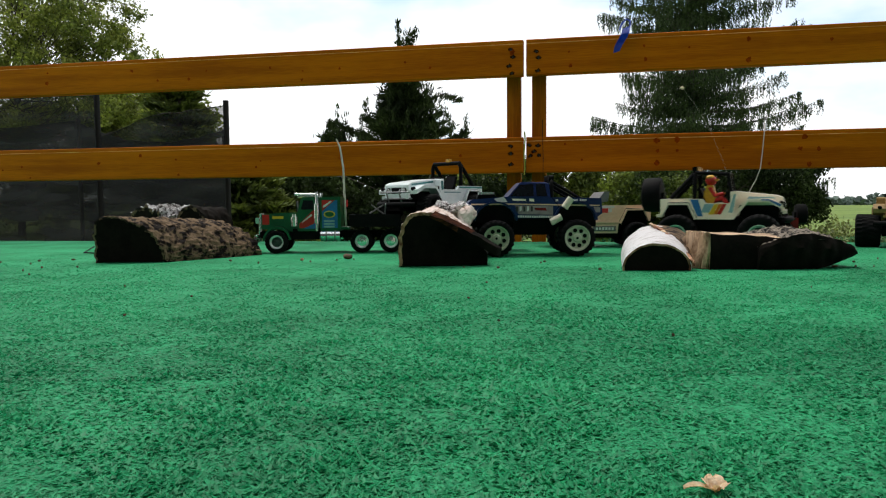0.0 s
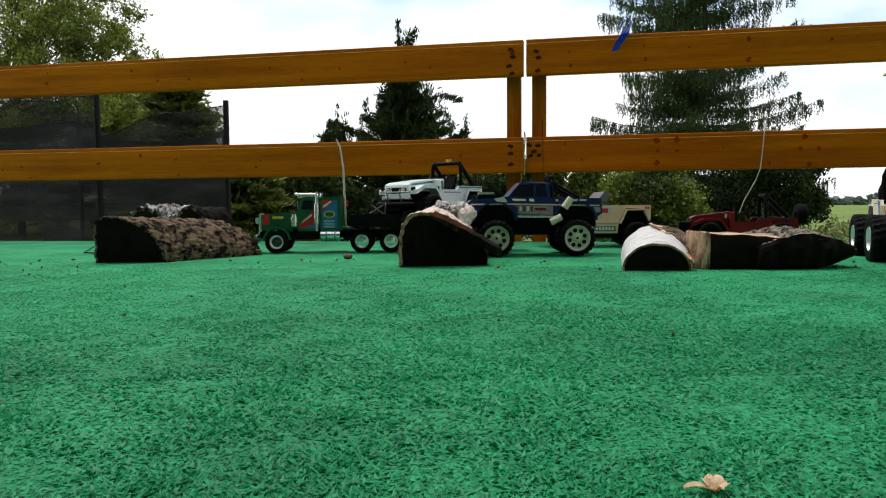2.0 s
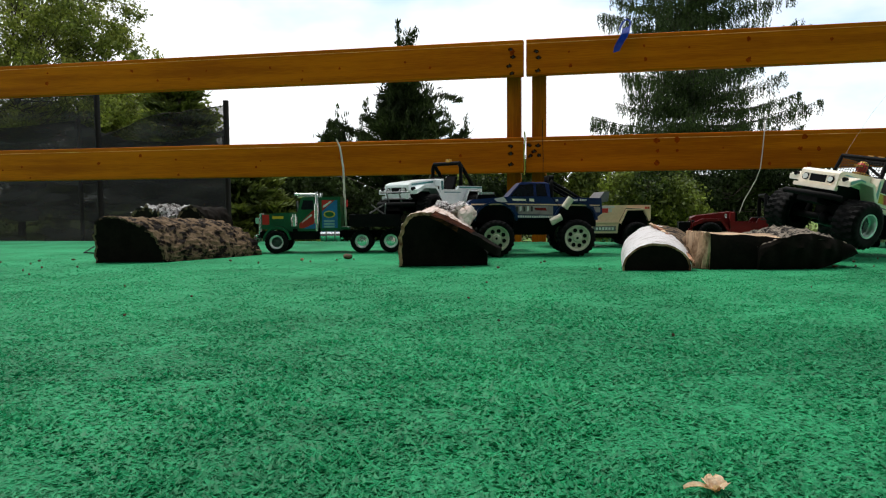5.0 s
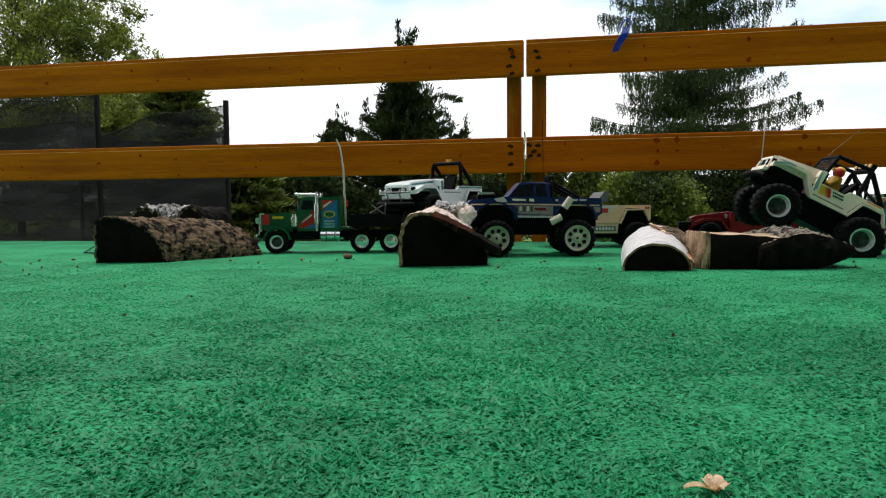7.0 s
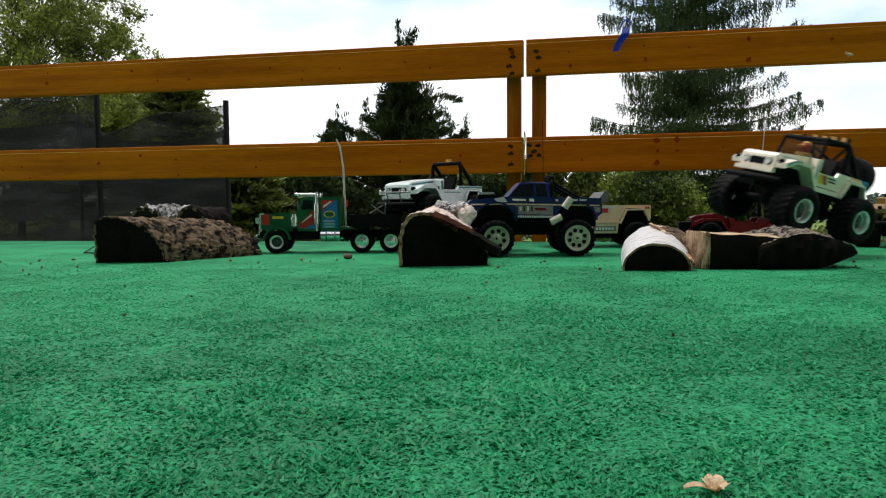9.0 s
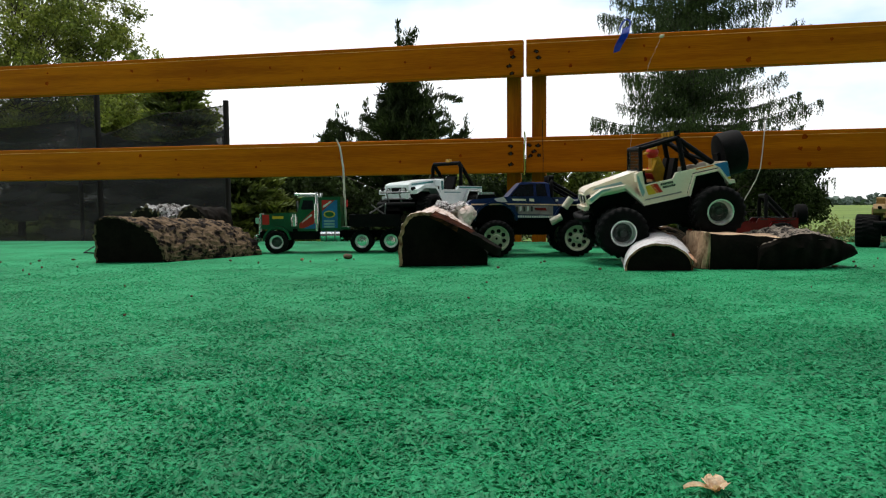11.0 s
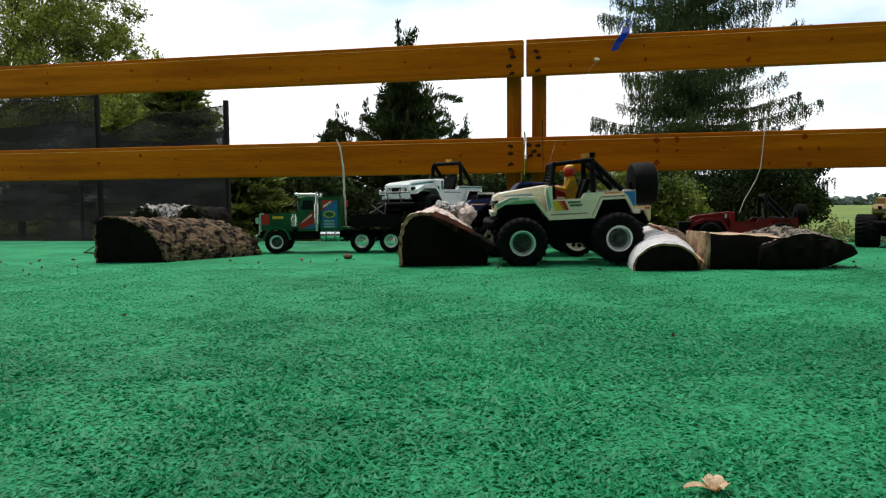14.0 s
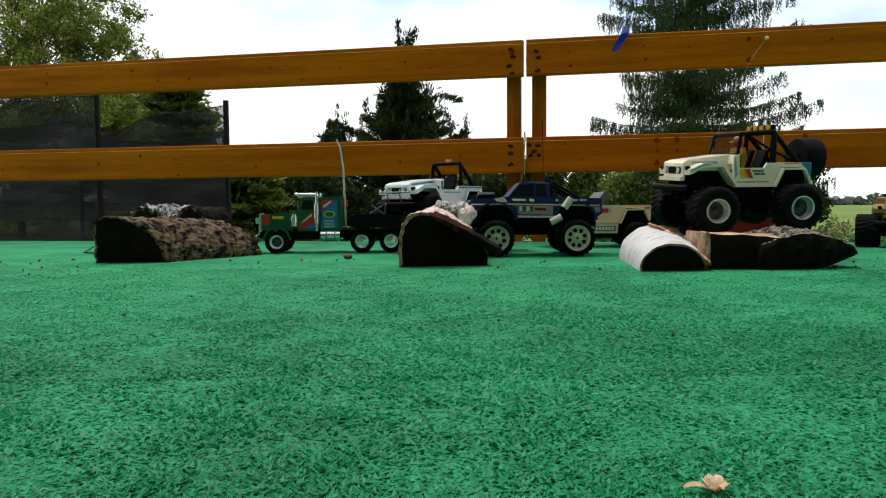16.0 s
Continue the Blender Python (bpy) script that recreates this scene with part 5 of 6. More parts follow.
    vis = part("windscreen", bm, M_DGLASS, cab)
    vis.matrix_basis = pose(0.0, 0, 0.0)
    bm = bm_new()
    prism(bm, [(-0.066, 0.180), (-0.072, 0.189), (-0.126, 0.189), (-0.126, 0.184), (-0.078, 0.184)], -0.050, 0.050)
    part("sun_visor", bm, M_CHROME, cab)
    for y in (-0.034, 0.034):
        bm = bm_new()
        tube(bm, [(-0.056, y, 0.192), (-0.060, y, 0.192), (-0.075, y, 0.192), (-0.124, y, 0.192)], 0.0045, 12, tip=0.0025)
        box(bm, -0.110, -0.104, y - 0.002, y + 0.002, 0.186, 0.193)
        part("air_horn", bm, M_CHROME, ob, smooth=40)
    # sleeper
    bm = bm_new()
    box(bm, -0.206, -0.140, -0.054, 0.054, 0.072, 0.183)
    sl = part("sleeper", bm, M_GREENP, ob, bevel=0.004)
    for s in (-1, 1):
        def decal(nm, pts, material, k=0.0):
            bm = bm_new()
            prism(bm, pts, s * (0.0542 + k), s * (0.0548 + k))
            part(nm, bm, material, sl)
        decal("blue_panel", [(-0.146, 0.082), (-0.146, 0.172), (-0.196, 0.172), (-0.196, 0.082)], M_DBLUE)
        decal("red_panel", [(-0.146, 0.136), (-0.146, 0.172), (-0.188, 0.172)], M_DRED, 0.0008)
        decal("lettering_bar", [(-0.150, 0.146), (-0.150, 0.154), (-0.174, 0.170), (-0.178, 0.166)], M_DWHITE, 0.0016)
        oval = [(-0.170 + 0.019 * math.cos(q * 0.5236), 0.126 + 0.0115 * math.sin(q * 0.5236)) for q in range(12)]
        decal("yellow_oval", oval, M_DYEL, 0.0016)
        decal("green_oval", [(-0.170 + (x + 0.170) * 0.78, 0.126 + (z - 0.126) * 0.72) for x, z in oval], M_GREENP, 0.0024)
        for i in range(3):
            decal("pale_lettering_bar", [(-0.152, 0.107 - 0.009 * i), (-0.186, 0.107 - 0.009 * i), (-0.186, 0.101 - 0.009 * i), (-0.152, 0.101 - 0.009 * i)], M_DTEAL, 0.0008)
    bm = bm_new()
    tube(bm, [(-0.214, -0.05, 0.150), (-0.214, -0.05, 0.172)], 0.008, 12)
    part("rear_lamp", bm, M_DRED, ob)
    # chassis and flatbed
    bm = bm_new()
    box(bm, -0.62, 0.06, -0.026, 0.026, 0.050, 0.072)
    box(bm, -0.135, -0.05, -0.046, 0.046, 0.044, 0.080)
    part("chassis", bm, M_BLACK, ob)
    bm = bm_new()
    box(bm, -0.235, -0.205, -0.050, 0.050, 0.076, 0.084)
    part("deck_plate", bm, M_GREENP, ob)
    bm = bm_new()
    box(bm, -0.82, -0.238, -0.085, 0.085, 0.085, 0.100)
    for y in (-0.083, 0.083):
        box(bm, -0.40, -0.238, y - 0.003, y + 0.003, 0.100, 0.125)
    box(bm, -0.242, -0.236, -0.085, 0.085, 0.100, 0.125)
    bed = part("flatbed", bm, M_BLACK, ob, bevel=0.001)
    for i in range(6):
        bm = bm_new()
        box(bm, -0.80 + 0.1 * i, -0.785 + 0.1 * i, -0.084, 0.084, 0.074, 0.0848)
        part("cross_beam", bm, M_BLACK, bed)
    bm = bm_new()
    for a, b in (((-0.30, 0.05, 0.128), (-0.345, 0.05, 0.155)), ((-0.345, 0.05, 0.126), (-0.305, 0.05, 0.156)), ((-0.35, 0.04, 0.125), (-0.352, 0.05, 0.16))):
        tube(bm, [a, b], 0.0025, 6)
    part("winch_frame", bm, M_STEEL, ob)
    for x, st in ((0.0, "plain"), (-0.2745, "chrome"), (-0.369, "chrome")):
        for s in (-1, 1):
            wheel(ob, pose(x, s * 0.056, r, 0, 0, 0 if s < 0 else 180), r, 0.026, st)
        bm = bm_new()
        tube(bm, [(x, -0.05, r), (x, 0.05, r)], 0.007, 10)
        part("axle", bm, M_BLACK, ob)
    for x in (-0.70, -0.62):
        for s in (-1, 1):
            wheel(ob, pose(x, s * 0.062, r, 0, 0, 0 if s < 0 else 180), r, 0.026, "chrome")
    bm = bm_new()
    tube(bm, [(-0.222, 0.04, 0.08), (-0.218, 0.04, 0.20), (-0.216, 0.04, 0.275), (-0.206, 0.04, 0.345), (-0.195, 0.04, 0.37)], 0.0040, 7, tip=0.0024)
    part("aerial", bm, M_CORD, ob, "bent grey whip aerial", smooth=40)
    return ob


TRACTOR = tractor(pose(-0.541, 2.31, 0, 0, 0, 183.0))


# aerial cord standing up from the red jeep
def red_aerial():
    bm = bm_new()
    tube(bm, [(0.005, -0.03, 0.114), (-0.01, -0.03, 0.16), (-0.03, -0.03, 0.197), (-0.051, -0.03, 0.239), (-0.065, -0.03, 0.28), (-0.072, -0.03, 0.354), (-0.076, -0.03, 0.416), (-0.077, -0.03, 0.452)], 0.0017, 6)
    part("aerial", bm, M_CORD, RED, "long pale wavy aerial", smooth=40)


red_aerial()


# ---------------------------------------------------------------- litter on the turf
def husk():
    ob = empty("seed_husk", pose(0.1392, 0.3495, -0.001, 0, 0, 6), "dry cream-coloured seed husk lying on the turf", "seed husk")
    for i, (ang, ln, wd) in enumerate(((180, 0.0170, 0.0032), (108, 0.0095, 0.0044), (70, 0.0110, 0.0046), (20, 0.0090, 0.0044), (-70, 0.006, 0.0032))):
        bm = bm_new()
        rows = []
        for k in range(6):
            t = k / 5
            w = wd * math.sin(math.pi * (0.12 + 0.83 * t)) ** 0.7
            z = 0.0035 + 0.0035 * math.sin(t * 2.4)
            rows.append([bm.verts.new((ln * t, -w, z + 0.001)), bm.verts.new((ln * t, 0, z - 0.0005)), bm.verts.new((ln * t, w, z + 0.001))])
        for a, b in zip(rows, rows[1:]):
            for j in range(2):
                bm.faces.new((a[j], b[j], b[j + 1], a[j + 1]))
        bmesh.ops.solidify(bm, geom=bm.faces[:], thickness=0.0006)
        p = part("bract", bm, M_PETAL, ob, smooth=60)
        p.matrix_basis = pose(0, 0, 0, 0, -6 * (i % 3), ang)


husk()


def chips():
    rng = random.Random(12)
    spots = [(-0.274, 1.99, 0.020, 0.008), (-0.39, 1.92, 0.010, 0.004)]
    for i in range(26):
        spots.append((rng.uniform(-1.3, 1.3), rng.uniform(1.55, 2.0), rng.uniform(0.003, 0.007), 0.003))
    for i in range(14):
        spots.append((rng.uniform(0.9, 1.15), rng.uniform(1.5, 1.85), rng.uniform(0.003, 0.009), 0.003))
    for i in range(8):
        spots.append((rng.uniform(-0.8, 0.7), rng.uniform(0.6, 1.4), rng.uniform(0.0015, 0.003), 0.002))
    for i, (x, y, s, h) in enumerate(spots):
        bm = bm_new()
        got = bmesh.ops.create_icosphere(bm, subdivisions=2 if i == 0 else 1, radius=1)
        for v in got["verts"]:
            k = 1 + 0.3 * noise.noise(v.co * 1.7 + Vector((i, 0, 0)))
            v.co = Vector((v.co.x * s * k, v.co.y * s * 0.5 * k, h * k * v.co.z))
        ob = part("wood_chip", bm, M_CHIP if i != 1 else M_INNER)
        ob.matrix_basis = pose(x, y, h * 0.6 + 0.003, 0, 0, rng.uniform(0, 180))
        tagged(ob, "small brown chip of bark lying on the turf", "wood chip", "litter on the turf")


chips()


def cable():
    bm = bm_new()
    tube(bm, [(-1.28, 2.55, 0.012), (-1.20, 2.32, 0.004), (-1.10, 2.26, 0.004), (-1.02, 2.28, 0.01), (-0.985, 2.24, 0.02)], 0.0022, 6)
    ob = part("cable", bm, M_BLACK, smooth=50)
    tagged(ob, "thin black cable lying on the turf beside the log", "cable")
    bm = bm_new()
    tube(bm, [(-0.99, 2.14, 0.0), (-0.985, 2.15, 0.02), (-0.99, 2.15, 0.045)], 0.006, 8, tip=0.004)
    ob = part("plug", bm, M_DYEL, smooth=50)
    tagged(ob, "yellow plug standing behind the log", "plug")


cable()


# ---------------------------------------------------------------- shade nets
def net_fence(name, xs, y, z0, hem, material, label, posts):
    """hem: heights of the net's upper edge, at even steps from end to end."""
    ob = empty(name, pose(0, 0, 0), label, "net fence", "shade nets")
    bm = bm_new()
    n = 36
    rows, edge = [], []
    for i in range(n + 1):
        t = i / n
        x = xs[0] + (xs[1] - xs[0]) * t
        yy = y[0] + (y[1] - y[0]) * t + 0.04 * math.sin(t * 11)
        top = float(np.interp(t * (len(hem) - 1), range(len(hem)), hem)) - 0.012 * noise.noise((t * 9, 0, 1))
        edge.append((x, yy - 0.006, top))
        rows.append([bm.verts.new((x, yy + 0.03 * noise.noise((t * 6, k * 0.5, xs[0])) * (1 if k < 8 else 0), z0 + (top - z0) * k / 8)) for k in range(9)])
    for a, b in zip(rows, rows[1:]):
        for k in range(8):
            bm.faces.new((a[k], b[k], b[k + 1], a[k + 1]))
    part("net", bm, material, ob, smooth=60)
    bm = bm_new()
    tube(bm, edge, 0.003, 6)
    part("hem", bm, M_SCREENPOST, ob)
    for x, yy, top in posts:
        bm = bm_new()
        tube(bm, [(x, yy, -0.64), (x, yy, top)], 0.024, 10)
        part("post", bm, M_SCREENPOST, ob, smooth=40)


net_fence("shade_net", (-4.9, -2.92), (5.9, 5.95), -0.62, (1.16, 1.12, 1.10, 1.10), M_NET, "tall black shade net stretched between dark posts", [(-2.92, 5.95, 1.15)])
net_fence("shade_net", (-2.90, -1.87), (5.95, 6.05), -0.62, (0.76, 0.83, 0.90, 0.95, 0.98, 1.0, 1.02), M_NET, "black shade net slumped between its dark posts", [(-1.86, 6.05, 1.07)])
net_fence("shade_net", (-6.5, -4.0), (8.2, 7.75), -0.62, (1.10, 1.08, 1.07, 1.12), M_NETBACK, "second black net sagging behind the first", [(-4.0, 7.72, 1.14), (-6.4, 8.2, 1.3)])
net_fence("shade_net", (-4.03, -2.35), (7.75, 7.6), -0.62, (1.10, 0.98, 0.90, 0.87, 0.88, 0.92, 0.98), M_NETBACK, "low dark net hanging slack behind the first", [(-2.36, 7.6, 1.0)])


# ---------------------------------------------------------------- trees
def leaf_quads(c, length, width, direction, rng, spread=0.6):
    """Rhombic leaves at centres c, pointing along direction with some spread."""
    k = len(c)
    d = direction + rng.normal(0, spread, (k, 3))
    d /= np.linalg.norm(d, axis=1, keepdims=True) + 1e-9
    q = rng.normal(0, 1, (k, 3))
    s = np.cross(d, q)
    s /= np.linalg.norm(s, axis=1, keepdims=True) + 1e-9
    L = (length * (0.6 + 0.8 * rng.random((k, 1))))
    Wd = (width * (0.6 + 0.8 * rng.random((k, 1))))
    v = np.empty((k, 4, 3))
    v[:, 0], v[:, 1], v[:, 2], v[:, 3] = c - d * L / 2, c + s * Wd / 2, c + d * L / 2, c - s * Wd / 2
    return v.reshape(-1, 3)


def conifer(m, label, height, radius, first, whorls, per, rise, droop, tuft, leaf, material, seed, hang=0.0, power=0.9, trunk_r=0.12, tufts=46, cap=99.0, candle=0.0, sweep=0.0, ragged=(0.62, 1.12), sprigs=()):
    """Whorled branches round a straight trunk; hang: length of the pendulous twigs."""
    ob = empty("conifer_tree", m, label, "tree")
    rng = np.random.default_rng(seed)
    bm = bm_new()
    tube(bm, [(0.02 * math.sin(i), 0.02 * math.cos(i * 1.3), height * i / 8) for i in range(9)], trunk_r, 10, tip=0.015)
    limbs, cs, ds = [], [], []
    for wv in range(whorls):
        t = wv / (whorls - 1)
        z = first + (height * 0.97 - first) * t
        reach = min(cap, radius * (1 - t) ** power) + 0.12
        for b in range(per):
            a = 2 * math.pi * (b / per) + wv * 0.7 + rng.normal(0, 0.2)
            ln = reach * rng.uniform(*ragged) * (1 + sweep * max(0.0, math.cos(a)) ** 2 * (1 - t) ** 3 - 0.2 * sweep * max(0.0, -math.cos(a)))
            zz = z + rng.normal(0, 0.06) * height / whorls * 4
            pts = []
            for q in range(7):
                s = q / 6
                pts.append(np.array([math.cos(a) * ln * s, math.sin(a) * ln * s, zz + ln * (rise * s - droop * s * (1 - 0.75 * s))]))
            tube(bm, [Vector(p) for p in pts], max(0.006, trunk_r * 0.22 * (1 - t)), 4, tip=0.003)
            k = max(8, int(tufts * (0.35 + ln / radius)))
            s = np.sort(rng.random(k)) ** (1.0 if hang else 0.7)
            idx = np.minimum((s * 6).astype(int), 5)
            P = np.array(pts)
            base = P[idx] + (P[idx + 1] - P[idx]) * (s * 6 - idx)[:, None]
            along = (P[idx + 1] - P[idx])
            along /= np.linalg.norm(along, axis=1, keepdims=True)
            side = np.stack([-np.sin(a) * np.ones(k), np.cos(a) * np.ones(k), np.zeros(k)], 1)
            if candle:
                k2 = 26
                up = rng.random((k2, 1)) * candle
                cs.append(P[-1] + np.concatenate([rng.normal(0, 0.025, (k2, 2)), up], 1))
                ds.append(np.tile([[0, 0, 1.0]], (k2, 1)))
            if hang:
                # fringe of thin twigs hanging off the branch, each a string of needle tufts
                u = rng.normal(0, 1, (k, 1)) * tuft * (1.5 - 1.05 * s[:, None])
                fall = (0.25 + 0.75 * rng.random((k, 1))) * hang
                for j in range(9):
                    c = base + side * u + np.concatenate([rng.normal(0, 0.014, (k, 2)), -fall * (j / 8) ** 0.9], 1)
                    cs.append(c)
                    ds.append(np.tile([[0, 0, -1.0]], (k, 1)) + along * 0.3)
            else:
                for j in range(5):
                    u = rng.normal(0, 0.8, (k, 1)) * tuft * (1.2 - 0.7 * s[:, None])
                    c = base + side * u + along * np.abs(u) * 0.6 + rng.normal(0, tuft * 0.16, (k, 3))
                    cs.append(c)
                    ds.append(along * 0.8 + side * np.sign(u) * 0.7 + np.array([[0, 0, 0.35]]))
    for (x0, y0, z0), (x1, y1, z1), thick in sprigs:
        tube(bm, [(x0, y0, z0), ((x0 + x1) / 2, (y0 + y1) / 2, (z0 + z1) / 2), (x1, y1, z1)], 0.014, 5, tip=0.006)
        k = 130
        u = rng.random((k, 1)) ** 0.8
        cs.append(np.array([[x0, y0, z0]]) * (1 - u) + np.array([[x1, y1, z1]]) * u + rng.normal(0, thick, (k, 3)))
        ds.append(np.tile([[(x1 - x0), (y1 - y0), abs(z1 - z0) + 0.3]], (k, 1)) * 2.0)
    part("trunk", bm, M_TRUNK, ob)
    c, d = np.concatenate(cs), np.concatenate(ds)
    quads("crown", leaf_quads(c, leaf[0], leaf[1], d, rng, 0.35), material, ob)
    return ob


def broadleaf(m, label, height, blobs, leaf, material, seed, per=900, trunk_r=0.12, name="leafy_tree", category="tree"):
    """A trunk, limbs to each clump, and leaves scattered in the clumps. blobs: (x, y, z, radius)."""
    ob = empty(name, m, label, category)
    rng = np.random.default_rng(seed)
    bm = bm_new()
    tube(bm, [(0, 0, 0), (0.03, 0, height * 0.3), (-0.02, 0.03, height * 0.6), (0, 0, height * 0.9)], trunk_r, 9, tip=0.02)
    cs = []
    for x, y, z, r in blobs:
        zt = min(height * 0.85, max(0.1, z - r * 0.8))
        tube(bm, [(0, 0, min(height * 0.85, z * 0.75)), (x * 0.4, y * 0.5, z * 0.8 + 0.25 * math.sin(x * 5)), (x, y, z)], trunk_r * 0.2, 5, tip=0.006)
        k = int(per * (r ** 1.5))
        sub = rng.normal(0, 1, (max(6, k // 45), 3))
        sub = sub / np.linalg.norm(sub, axis=1, keepdims=True) * (rng.random((len(sub), 1)) ** 0.5) * r
        pick = rng.integers(0, len(sub), k)
        cs.append(np.array([[x, y, z]]) + sub[pick] * np.array([[1, 1, 0.9]]) + rng.normal(0, 0.16 * r + 0.02, (k, 3)))
    part("trunk", bm, M_TRUNK, ob)
    c = np.concatenate(cs)
    quads("crown", leaf_quads(c, leaf[0], leaf[1], np.array([[0.3, 0, -0.5]]) * np.ones((len(c), 1)), rng, 1.0), material, ob)
    return ob


GZ = -0.62
conifer(pose(6.35, 18.0, GZ), "tall larch with drooping feathery green twigs", 11.0, 4.1, 0.6, 24, 8, 0.24, 0.42, 0.26, (0.066, 0.026), M_LARCH, 3, hang=0.38, power=0.6, trunk_r=0.15, tufts=190, cap=2.6, sweep=0.8, ragged=(0.5, 1.15))
conifer(pose(-0.75, 14.0, GZ), "dense dark pine with upright candle shoots", 3.75, 4.0, 0.25, 19, 10, 0.42, 0.10, 0.18, (0.11, 0.026), M_PINE, 5, power=2.0, trunk_r=0.10, tufts=120, cap=1.25, candle=0.36, sprigs=(((-0.08, 0, 3.7), (-0.11, 0, 4.42), 0.022), ((0.05, 0, 3.7), (0.12, 0, 4.25), 0.045), ((0.1, 0.1, 3.7), (0.24, 0.1, 4.30), 0.04), ((0.30, 0, 2.75), (0.75, 0, 2.98), 0.05), ((0.75, 0, 2.98), (1.12, 0, 2.86), 0.025)))
conifer(pose(-2.25, 14.6, GZ), "small dark pine beside the larger one", 2.2, 1.4, 0.2, 9, 7, 0.6, 0.1, 0.14, (0.17, 0.04), M_PINE, 6, power=1.4, trunk_r=0.05, tufts=44, cap=0.8, candle=0.35)
conifer(pose(-5.6, 15.0, GZ), "broad green spruce behind the black net", 3.75, 1.7, 0.2, 15, 8, 0.05, 0.14, 0.22, (0.19, 0.055), M_SPRUCE, 8, power=0.8, trunk_r=0.09, tufts=38)
conifer(pose(-2.55, 9.0, GZ), "low spreading yellow-green spruce below the rail", 1.25, 0.95, 0.12, 9, 9, 0.02, 0.12, 0.15, (0.13, 0.04), M_SPRUCE, 9, power=0.6, trunk_r=0.05, tufts=70)


def scatter(seed, k, xr, yr, zr, rr):
    rng = random.Random(seed)
    return [(rng.uniform(*xr), rng.uniform(*yr), rng.uniform(*zr), rng.uniform(*rr)) for _ in range(k)]


broadleaf(pose(-12.4, 20.5, GZ), "tall airy birch with fresh yellow-green leaves", 8.5, scatter(1, 64, (-3.8, 1.0), (-2, 2), (1.2, 7.8), (0.4, 0.8)) + scatter(41, 70, (0.8, 3.9), (-2, 2), (1.0, 5.4), (0.35, 0.62)) + scatter(42, 44, (0.8, 3.1), (-2, 2), (5.2, 7.8), (0.35, 0.62)), (0.090, 0.062), M_LEAF, 11, per=1450, trunk_r=0.11)
broadleaf(pose(-8.2, 23.0, GZ), "leafy tree behind the black net", 5.0, scatter(2, 44, (-5.4, 0.4), (-1, 1), (0.6, 4.4), (0.6, 1.0)), (0.13, 0.09), M_LEAF, 12, per=1200, trunk_r=0.12)
broadleaf(pose(3.1, 10.5, GZ), "round green shrub beyond the fence", 1.3, scatter(3, 22, (-0.85, 0.75), (-0.4, 0.4), (0.12, 1.05), (0.24, 0.38)), (0.058, 0.042), M_SHRUB, 13, per=6500, trunk_r=0.04, name="shrub", category="shrub")
broadleaf(pose(1.7, 12.0, GZ), "green shrub beyond the fence posts", 1.2, scatter(4, 34, (-1.2, 1.1), (-0.4, 0.4), (0.12, 1.3), (0.24, 0.38)) + scatter(44, 9, (-0.3, 0.7), (-0.3, 0.3), (0.9, 1.3), (0.25, 0.36)), (0.064, 0.046), M_SHRUB, 14, per=5200, trunk_r=0.04, name="shrub", category="shrub")
# shrubs in the dark pine colour, which carries the larch's shade
broadleaf(pose(5.9, 15.2, GZ), "shrubs coloured dark for the shade under the larch", 1.3, scatter(5, 52, (-2.4, 2.25), (-0.4, 0.4), (0.12, 1.5), (0.3, 0.48)), (0.080, 0.045), M_PINE, 15, per=5000, trunk_r=0.04, name="shrub", category="shrub")
broadleaf(pose(5.0, 8.3, GZ), "yellow-green flowering bush at the meadow's edge", 0.7, scatter(6, 12, (-0.55, 0.55), (-0.3, 0.3), (0.1, 0.42), (0.14, 0.24)), (0.05, 0.03), M_YSHRUB, 16, per=5200, trunk_r=0.02, name="shrub", category="shrub")
broadleaf(pose(-0.6, 11.0, GZ), "dark low bushes behind the parked models", 1.0, scatter(7, 50, (-2.9, 1.6), (-0.3, 0.3), (0.1, 0.98), (0.25, 0.4)) + scatter(43, 14, (-2.6, -1.0), (-0.3, 0.3), (0.7, 1.3), (0.25, 0.4)), (0.075, 0.045), M_PINE, 17, per=4200, trunk_r=0.04, name="shrub", category="shrub")


def far_woods():
    rng = np.random.default_rng(21)
    cs = []
    for i in range(420):
        x, y = rng.uniform(-330, 330), rng.uniform(230, 270)
        h = rng.uniform(1.0, 3.0) * (1 + 0.5 * math.sin(x * 0.045))
        k = 26
        cs.append(np.stack([x + rng.normal(0, 2.4, k), y + rng.normal(0, 2, k), GZ + rng.random(k) * max(1.5, h)], 1))
    c = np.concatenate(cs)
    ob = quads("far_woods", leaf_quads(c, 2.2, 1.6, np.zeros((len(c), 3)), rng, 1.0), M_FARWOOD)
    tagged(ob, "hazy line of distant trees and hedges", "woods", kind="stuff")


far_woods()


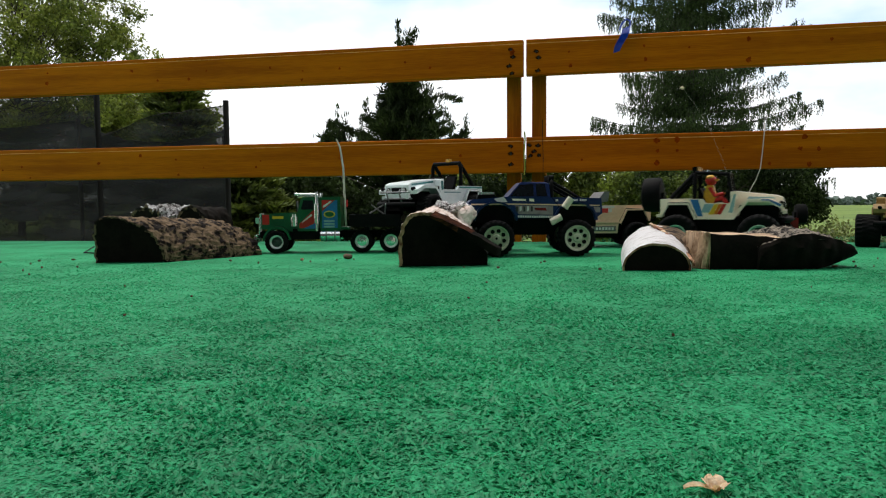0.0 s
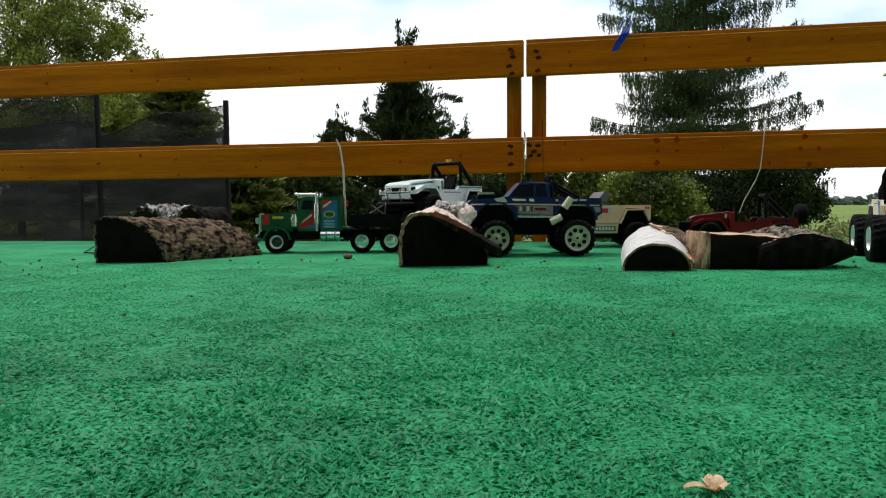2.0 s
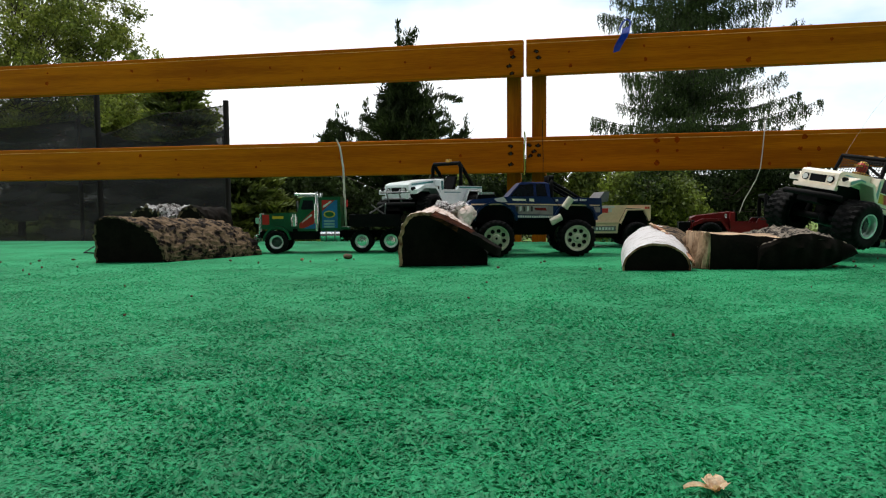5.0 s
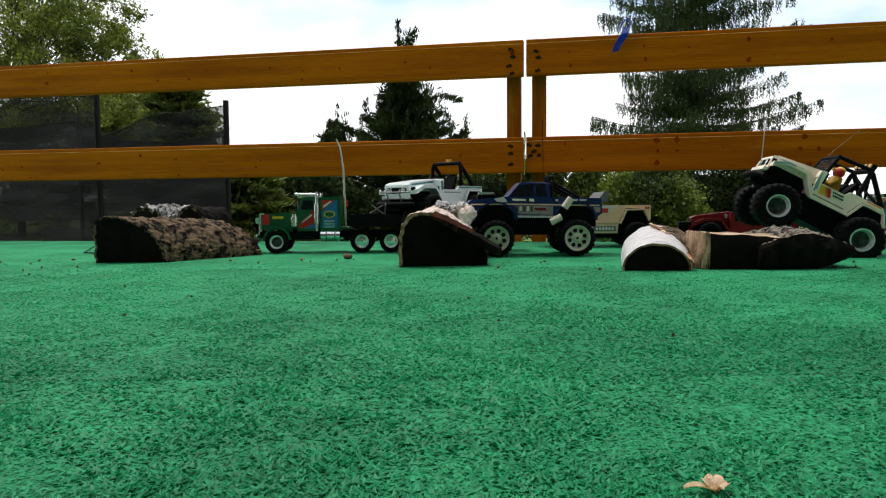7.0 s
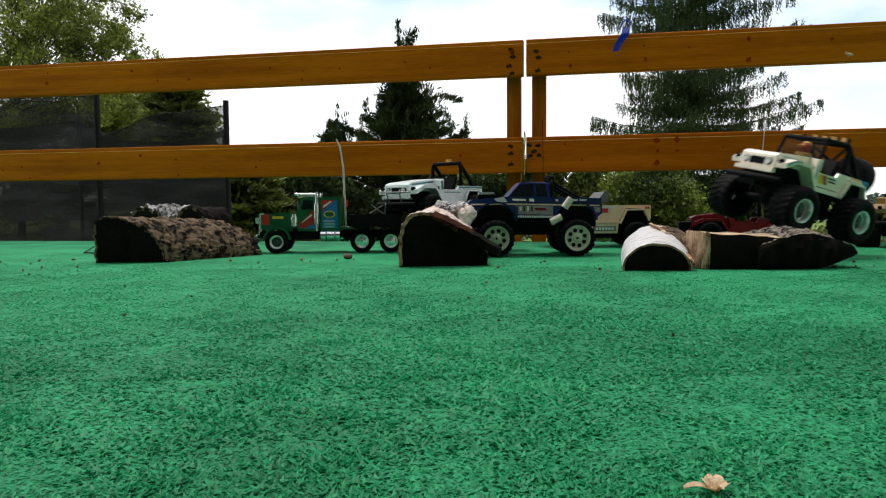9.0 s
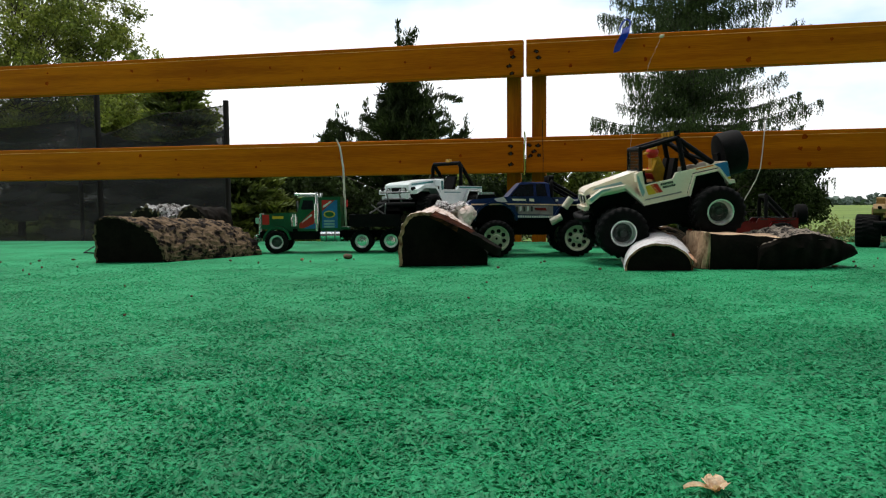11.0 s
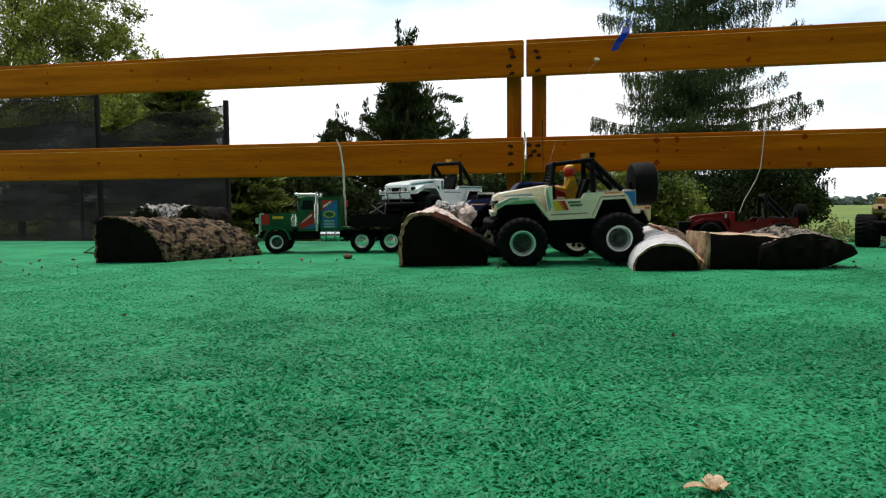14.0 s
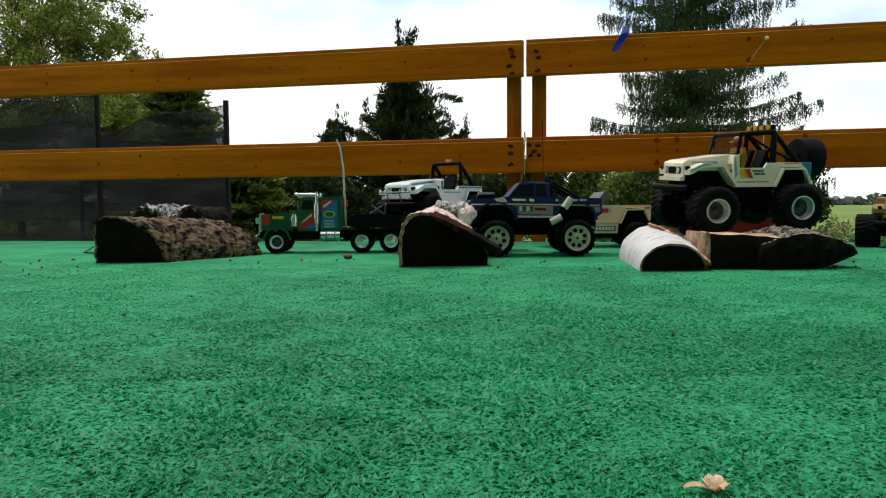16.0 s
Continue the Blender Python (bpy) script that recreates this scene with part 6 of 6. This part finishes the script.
# ---------------------------------------------------------------- what moves
JEEP_ROWS = [
    # seconds, x, y, z, heading, nose up, lean, travel of the front and rear axles
    (0.0, 0.885, 2.219, -0.003, -26.8, -0.3, 1.2, 0.005, 0.003),
    (0.4, 1.065, 2.266, 0.018, -43.5, 1.1, -0.9, 0.011, 0.002),
    (0.6, 1.117, 2.182, 0.001, -48.0, -1.3, 0.6, 0.015, -0.000),
    (0.8, 1.197, 2.143, -0.008, -56.6, -2.0, 0.5, 0.014, 0.004),
    (1.0, 1.233, 2.133, -0.007, -69.4, -2.3, -0.3, 0.017, 0.003),
    (1.2, 1.229, 2.077, -0.000, -80.0, 0.9, -3.9, 0.004, 0.008),
    (1.4, 1.272, 2.044, 0.022, -85.6, 5.4, -6.3, -0.012, 0.011),
    (1.6, 1.245, 1.928, 0.008, -93.2, -2.3, -1.6, -0.001, 0.004),
    (2.0, 1.262, 1.840, -0.012, -112.0, -1.0, 1.0, 0.016, 0.010),
    (2.4, 1.266, 1.855, 0.008, -113.0, 1.8, 10.5, 0.000, 0.024),
    (2.8, 1.241, 1.876, 0.005, -110.4, 2.5, 8.4, 0.012, 0.013),
    (3.0, 1.239, 1.918, 0.005, -112.7, 1.9, 8.7, 0.015, 0.012),
    (3.2, 1.138, 1.869, -0.015, -116.1, 0.7, 0.5, 0.013, 0.015),
    (3.4, 1.130, 1.877, -0.016, -118.3, 2.2, 0.5, 0.011, 0.019),
    (3.6, 1.153, 1.851, -0.007, -124.2, 3.3, 0.4, 0.001, 0.013),
    (3.8, 1.153, 1.847, 0.007, -133.8, 4.0, -4.3, 0.000, 0.008),
    (4.0, 1.152, 1.970, 0.040, -134.8, 4.0, -24.0, -0.010, 0.007),
    (4.2, 1.076, 1.926, 0.041, -134.6, 12.0, -18.7, -0.004, 0.013),
    (5.2, 1.120, 1.950, 0.030, -158.0, 13.0, -9.0, 0.000, 0.010),
    (6.3, 1.120, 2.010, 0.038, -181.0, 22.0, -3.0, -0.005, 0.010),
    (6.5, 1.077, 2.084, 0.050, -187.0, 26.0, -0.9, -0.015, 0.002),
    (7.0, 1.035, 2.047, 0.051, -189.4, 28.2, -0.3, -0.015, 0.004),
    (7.5, 1.081, 2.065, 0.044, -184.2, 28.6, -1.0, -0.010, 0.010),
    (7.8, 1.215, 2.040, 0.012, -171.0, 11.0, -4.0, 0.000, 0.010),
    (8.0, 1.242, 1.990, -0.020, -159.0, 7.5, -4.0, 0.008, 0.034),
    (8.5, 1.045, 1.993, 0.050, -160.0, 19.0, -3.0, -0.002, -0.000),
    (8.8, 0.995, 1.954, 0.078, -153.0, 22.1, -15.7, -0.019, -0.009),
    (9.0, 0.969, 1.970, 0.088, -153.9, 10.7, -10.8, -0.011, -0.001),
    (9.2, 0.885, 1.987, 0.089, -166.7, -5.1, -2.9, -0.005, -0.007),
    (9.7, 0.820, 1.930, 0.088, -172.0, -2.0, -3.0, 0.000, 0.000),
    (10.3, 0.700, 1.870, 0.085, -178.0, -3.0, -3.0, 0.000, 0.000),
    (10.9, 0.585, 1.830, 0.065, -182.0, -10.0, -4.0, 0.000, 0.000),
    (11.3, 0.556, 1.814, 0.043, -187.2, -17.6, -1.7, 0.000, 0.000),
    (11.5, 0.543, 1.820, 0.043, -187.0, -17.8, -2.2, 0.000, 0.000),
    (12.0, 0.493, 1.844, 0.050, -186.0, -18.0, -4.2, 0.000, -0.001),
    (12.5, 0.408, 1.845, 0.042, -188.0, -19.1, -0.7, -0.001, -0.003),
    (13.0, 0.550, 1.831, 0.057, -185.6, -19.2, -1.2, -0.005, 0.001),
    (13.5, 0.550, 1.824, 0.047, -184.9, -16.7, -1.5, -0.003, 0.001),
    (13.7, 0.522, 1.838, 0.046, -187.7, -14.5, -4.3, -0.002, 0.001),
    (13.9, 0.415, 1.887, 0.041, -183.4, -16.8, -1.7, -0.002, -0.004),
    (14.0, 0.320, 1.835, 0.011, -181.8, -2.6, -2.5, 0.000, 0.000),
    (14.2, 0.301, 1.832, 0.007, -182.1, 1.8, -1.8, -0.004, -0.001),
    (14.5, 0.334, 1.839, 0.028, -183.2, -5.4, -4.1, -0.007, 0.003),
    (14.7, 0.428, 1.827, 0.044, -182.7, -20.3, -2.2, 0.005, 0.003),
    (15.0, 0.562, 1.810, 0.053, -183.0, -11.0, -2.0, 0.000, 0.000),
    (15.3, 0.579, 1.821, 0.068, -180.8, -7.2, -1.4, -0.002, 0.002),
    (15.5, 0.632, 1.885, 0.081, -181.0, -0.5, -5.2, -0.004, -0.004),
    (15.6, 0.665, 1.860, 0.086, -178.4, 2.5, -4.8, -0.008, -0.003),
    (16.0, 0.807, 1.940, 0.093, -172.2, -0.4, -3.8, -0.009, -0.004),
]
BIRCH_ROWS = [(t, 0.58, 1.86, 0, a) for t, a in ((0.0, 0), (9.2, 0), (11.3, 1), (12.5, 1), (13.5, 4), (14.5, 4), (15.3, 5), (16.0, 6.5))]


def jeep_pose(x, y, z, heading, up, lean):
    return pose(x, y, z, lean, -up, heading)


def motions():
    rows = [(r[0], jeep_pose(*r[1:7])) for r in JEEP_ROWS]
    walk(JEEP, rows)
    # wheels roll by the way gone along the heading
    ts, table = np.array([r[0] for r in JEEP_ROWS]), np.array(JEEP_ROWS)
    steps = [round(0.1 * i, 1) for i in range(161)]
    way = [[float(np.interp(t, ts, table[:, k])) for k in (1, 2, 4)] for t in steps]
    turn, spin = 0.0, [(0.0, 0.0)]
    for t, p, q in zip(steps[1:], way, way[1:]):
        a = radians((p[2] + q[2]) / 2)
        go = (q[0] - p[0]) * math.cos(a) + (q[1] - p[1]) * math.sin(a)
        turn += max(-80, min(80, math.degrees(go / 0.057)))
        spin.append((t, turn))
    for w in JEEP_WHEELS:
        at = w.matrix_basis.copy()
        flip = 1 if w.location.y < 0 else -1
        axle = 7 if w.location.x > 0 else 8
        walk(w, [(t, at @ pose(0, 0, float(np.interp(t, ts, table[:, axle])), 0, flip * s, 0)) for t, s in spin])
    walk(BIRCH, [(t, pose(x, y, z, 0, 0, a)) for t, x, y, z, a in BIRCH_ROWS])
    base = RIBBON.matrix_basis.copy()
    walk(RIBBON, [(t, base @ pose(0, 0, 0, 0, a, b)) for t, a, b in ((0.0, 0, 0), (1.5, 4, 3), (3.5, 5, -4), (5.5, 0, 2), (7.0, 2, -3), (9.0, 3, 4), (11.0, 0, 0), (12.5, 2, -3), (14.5, 7, 4), (16.0, 4, 0))])


motions()
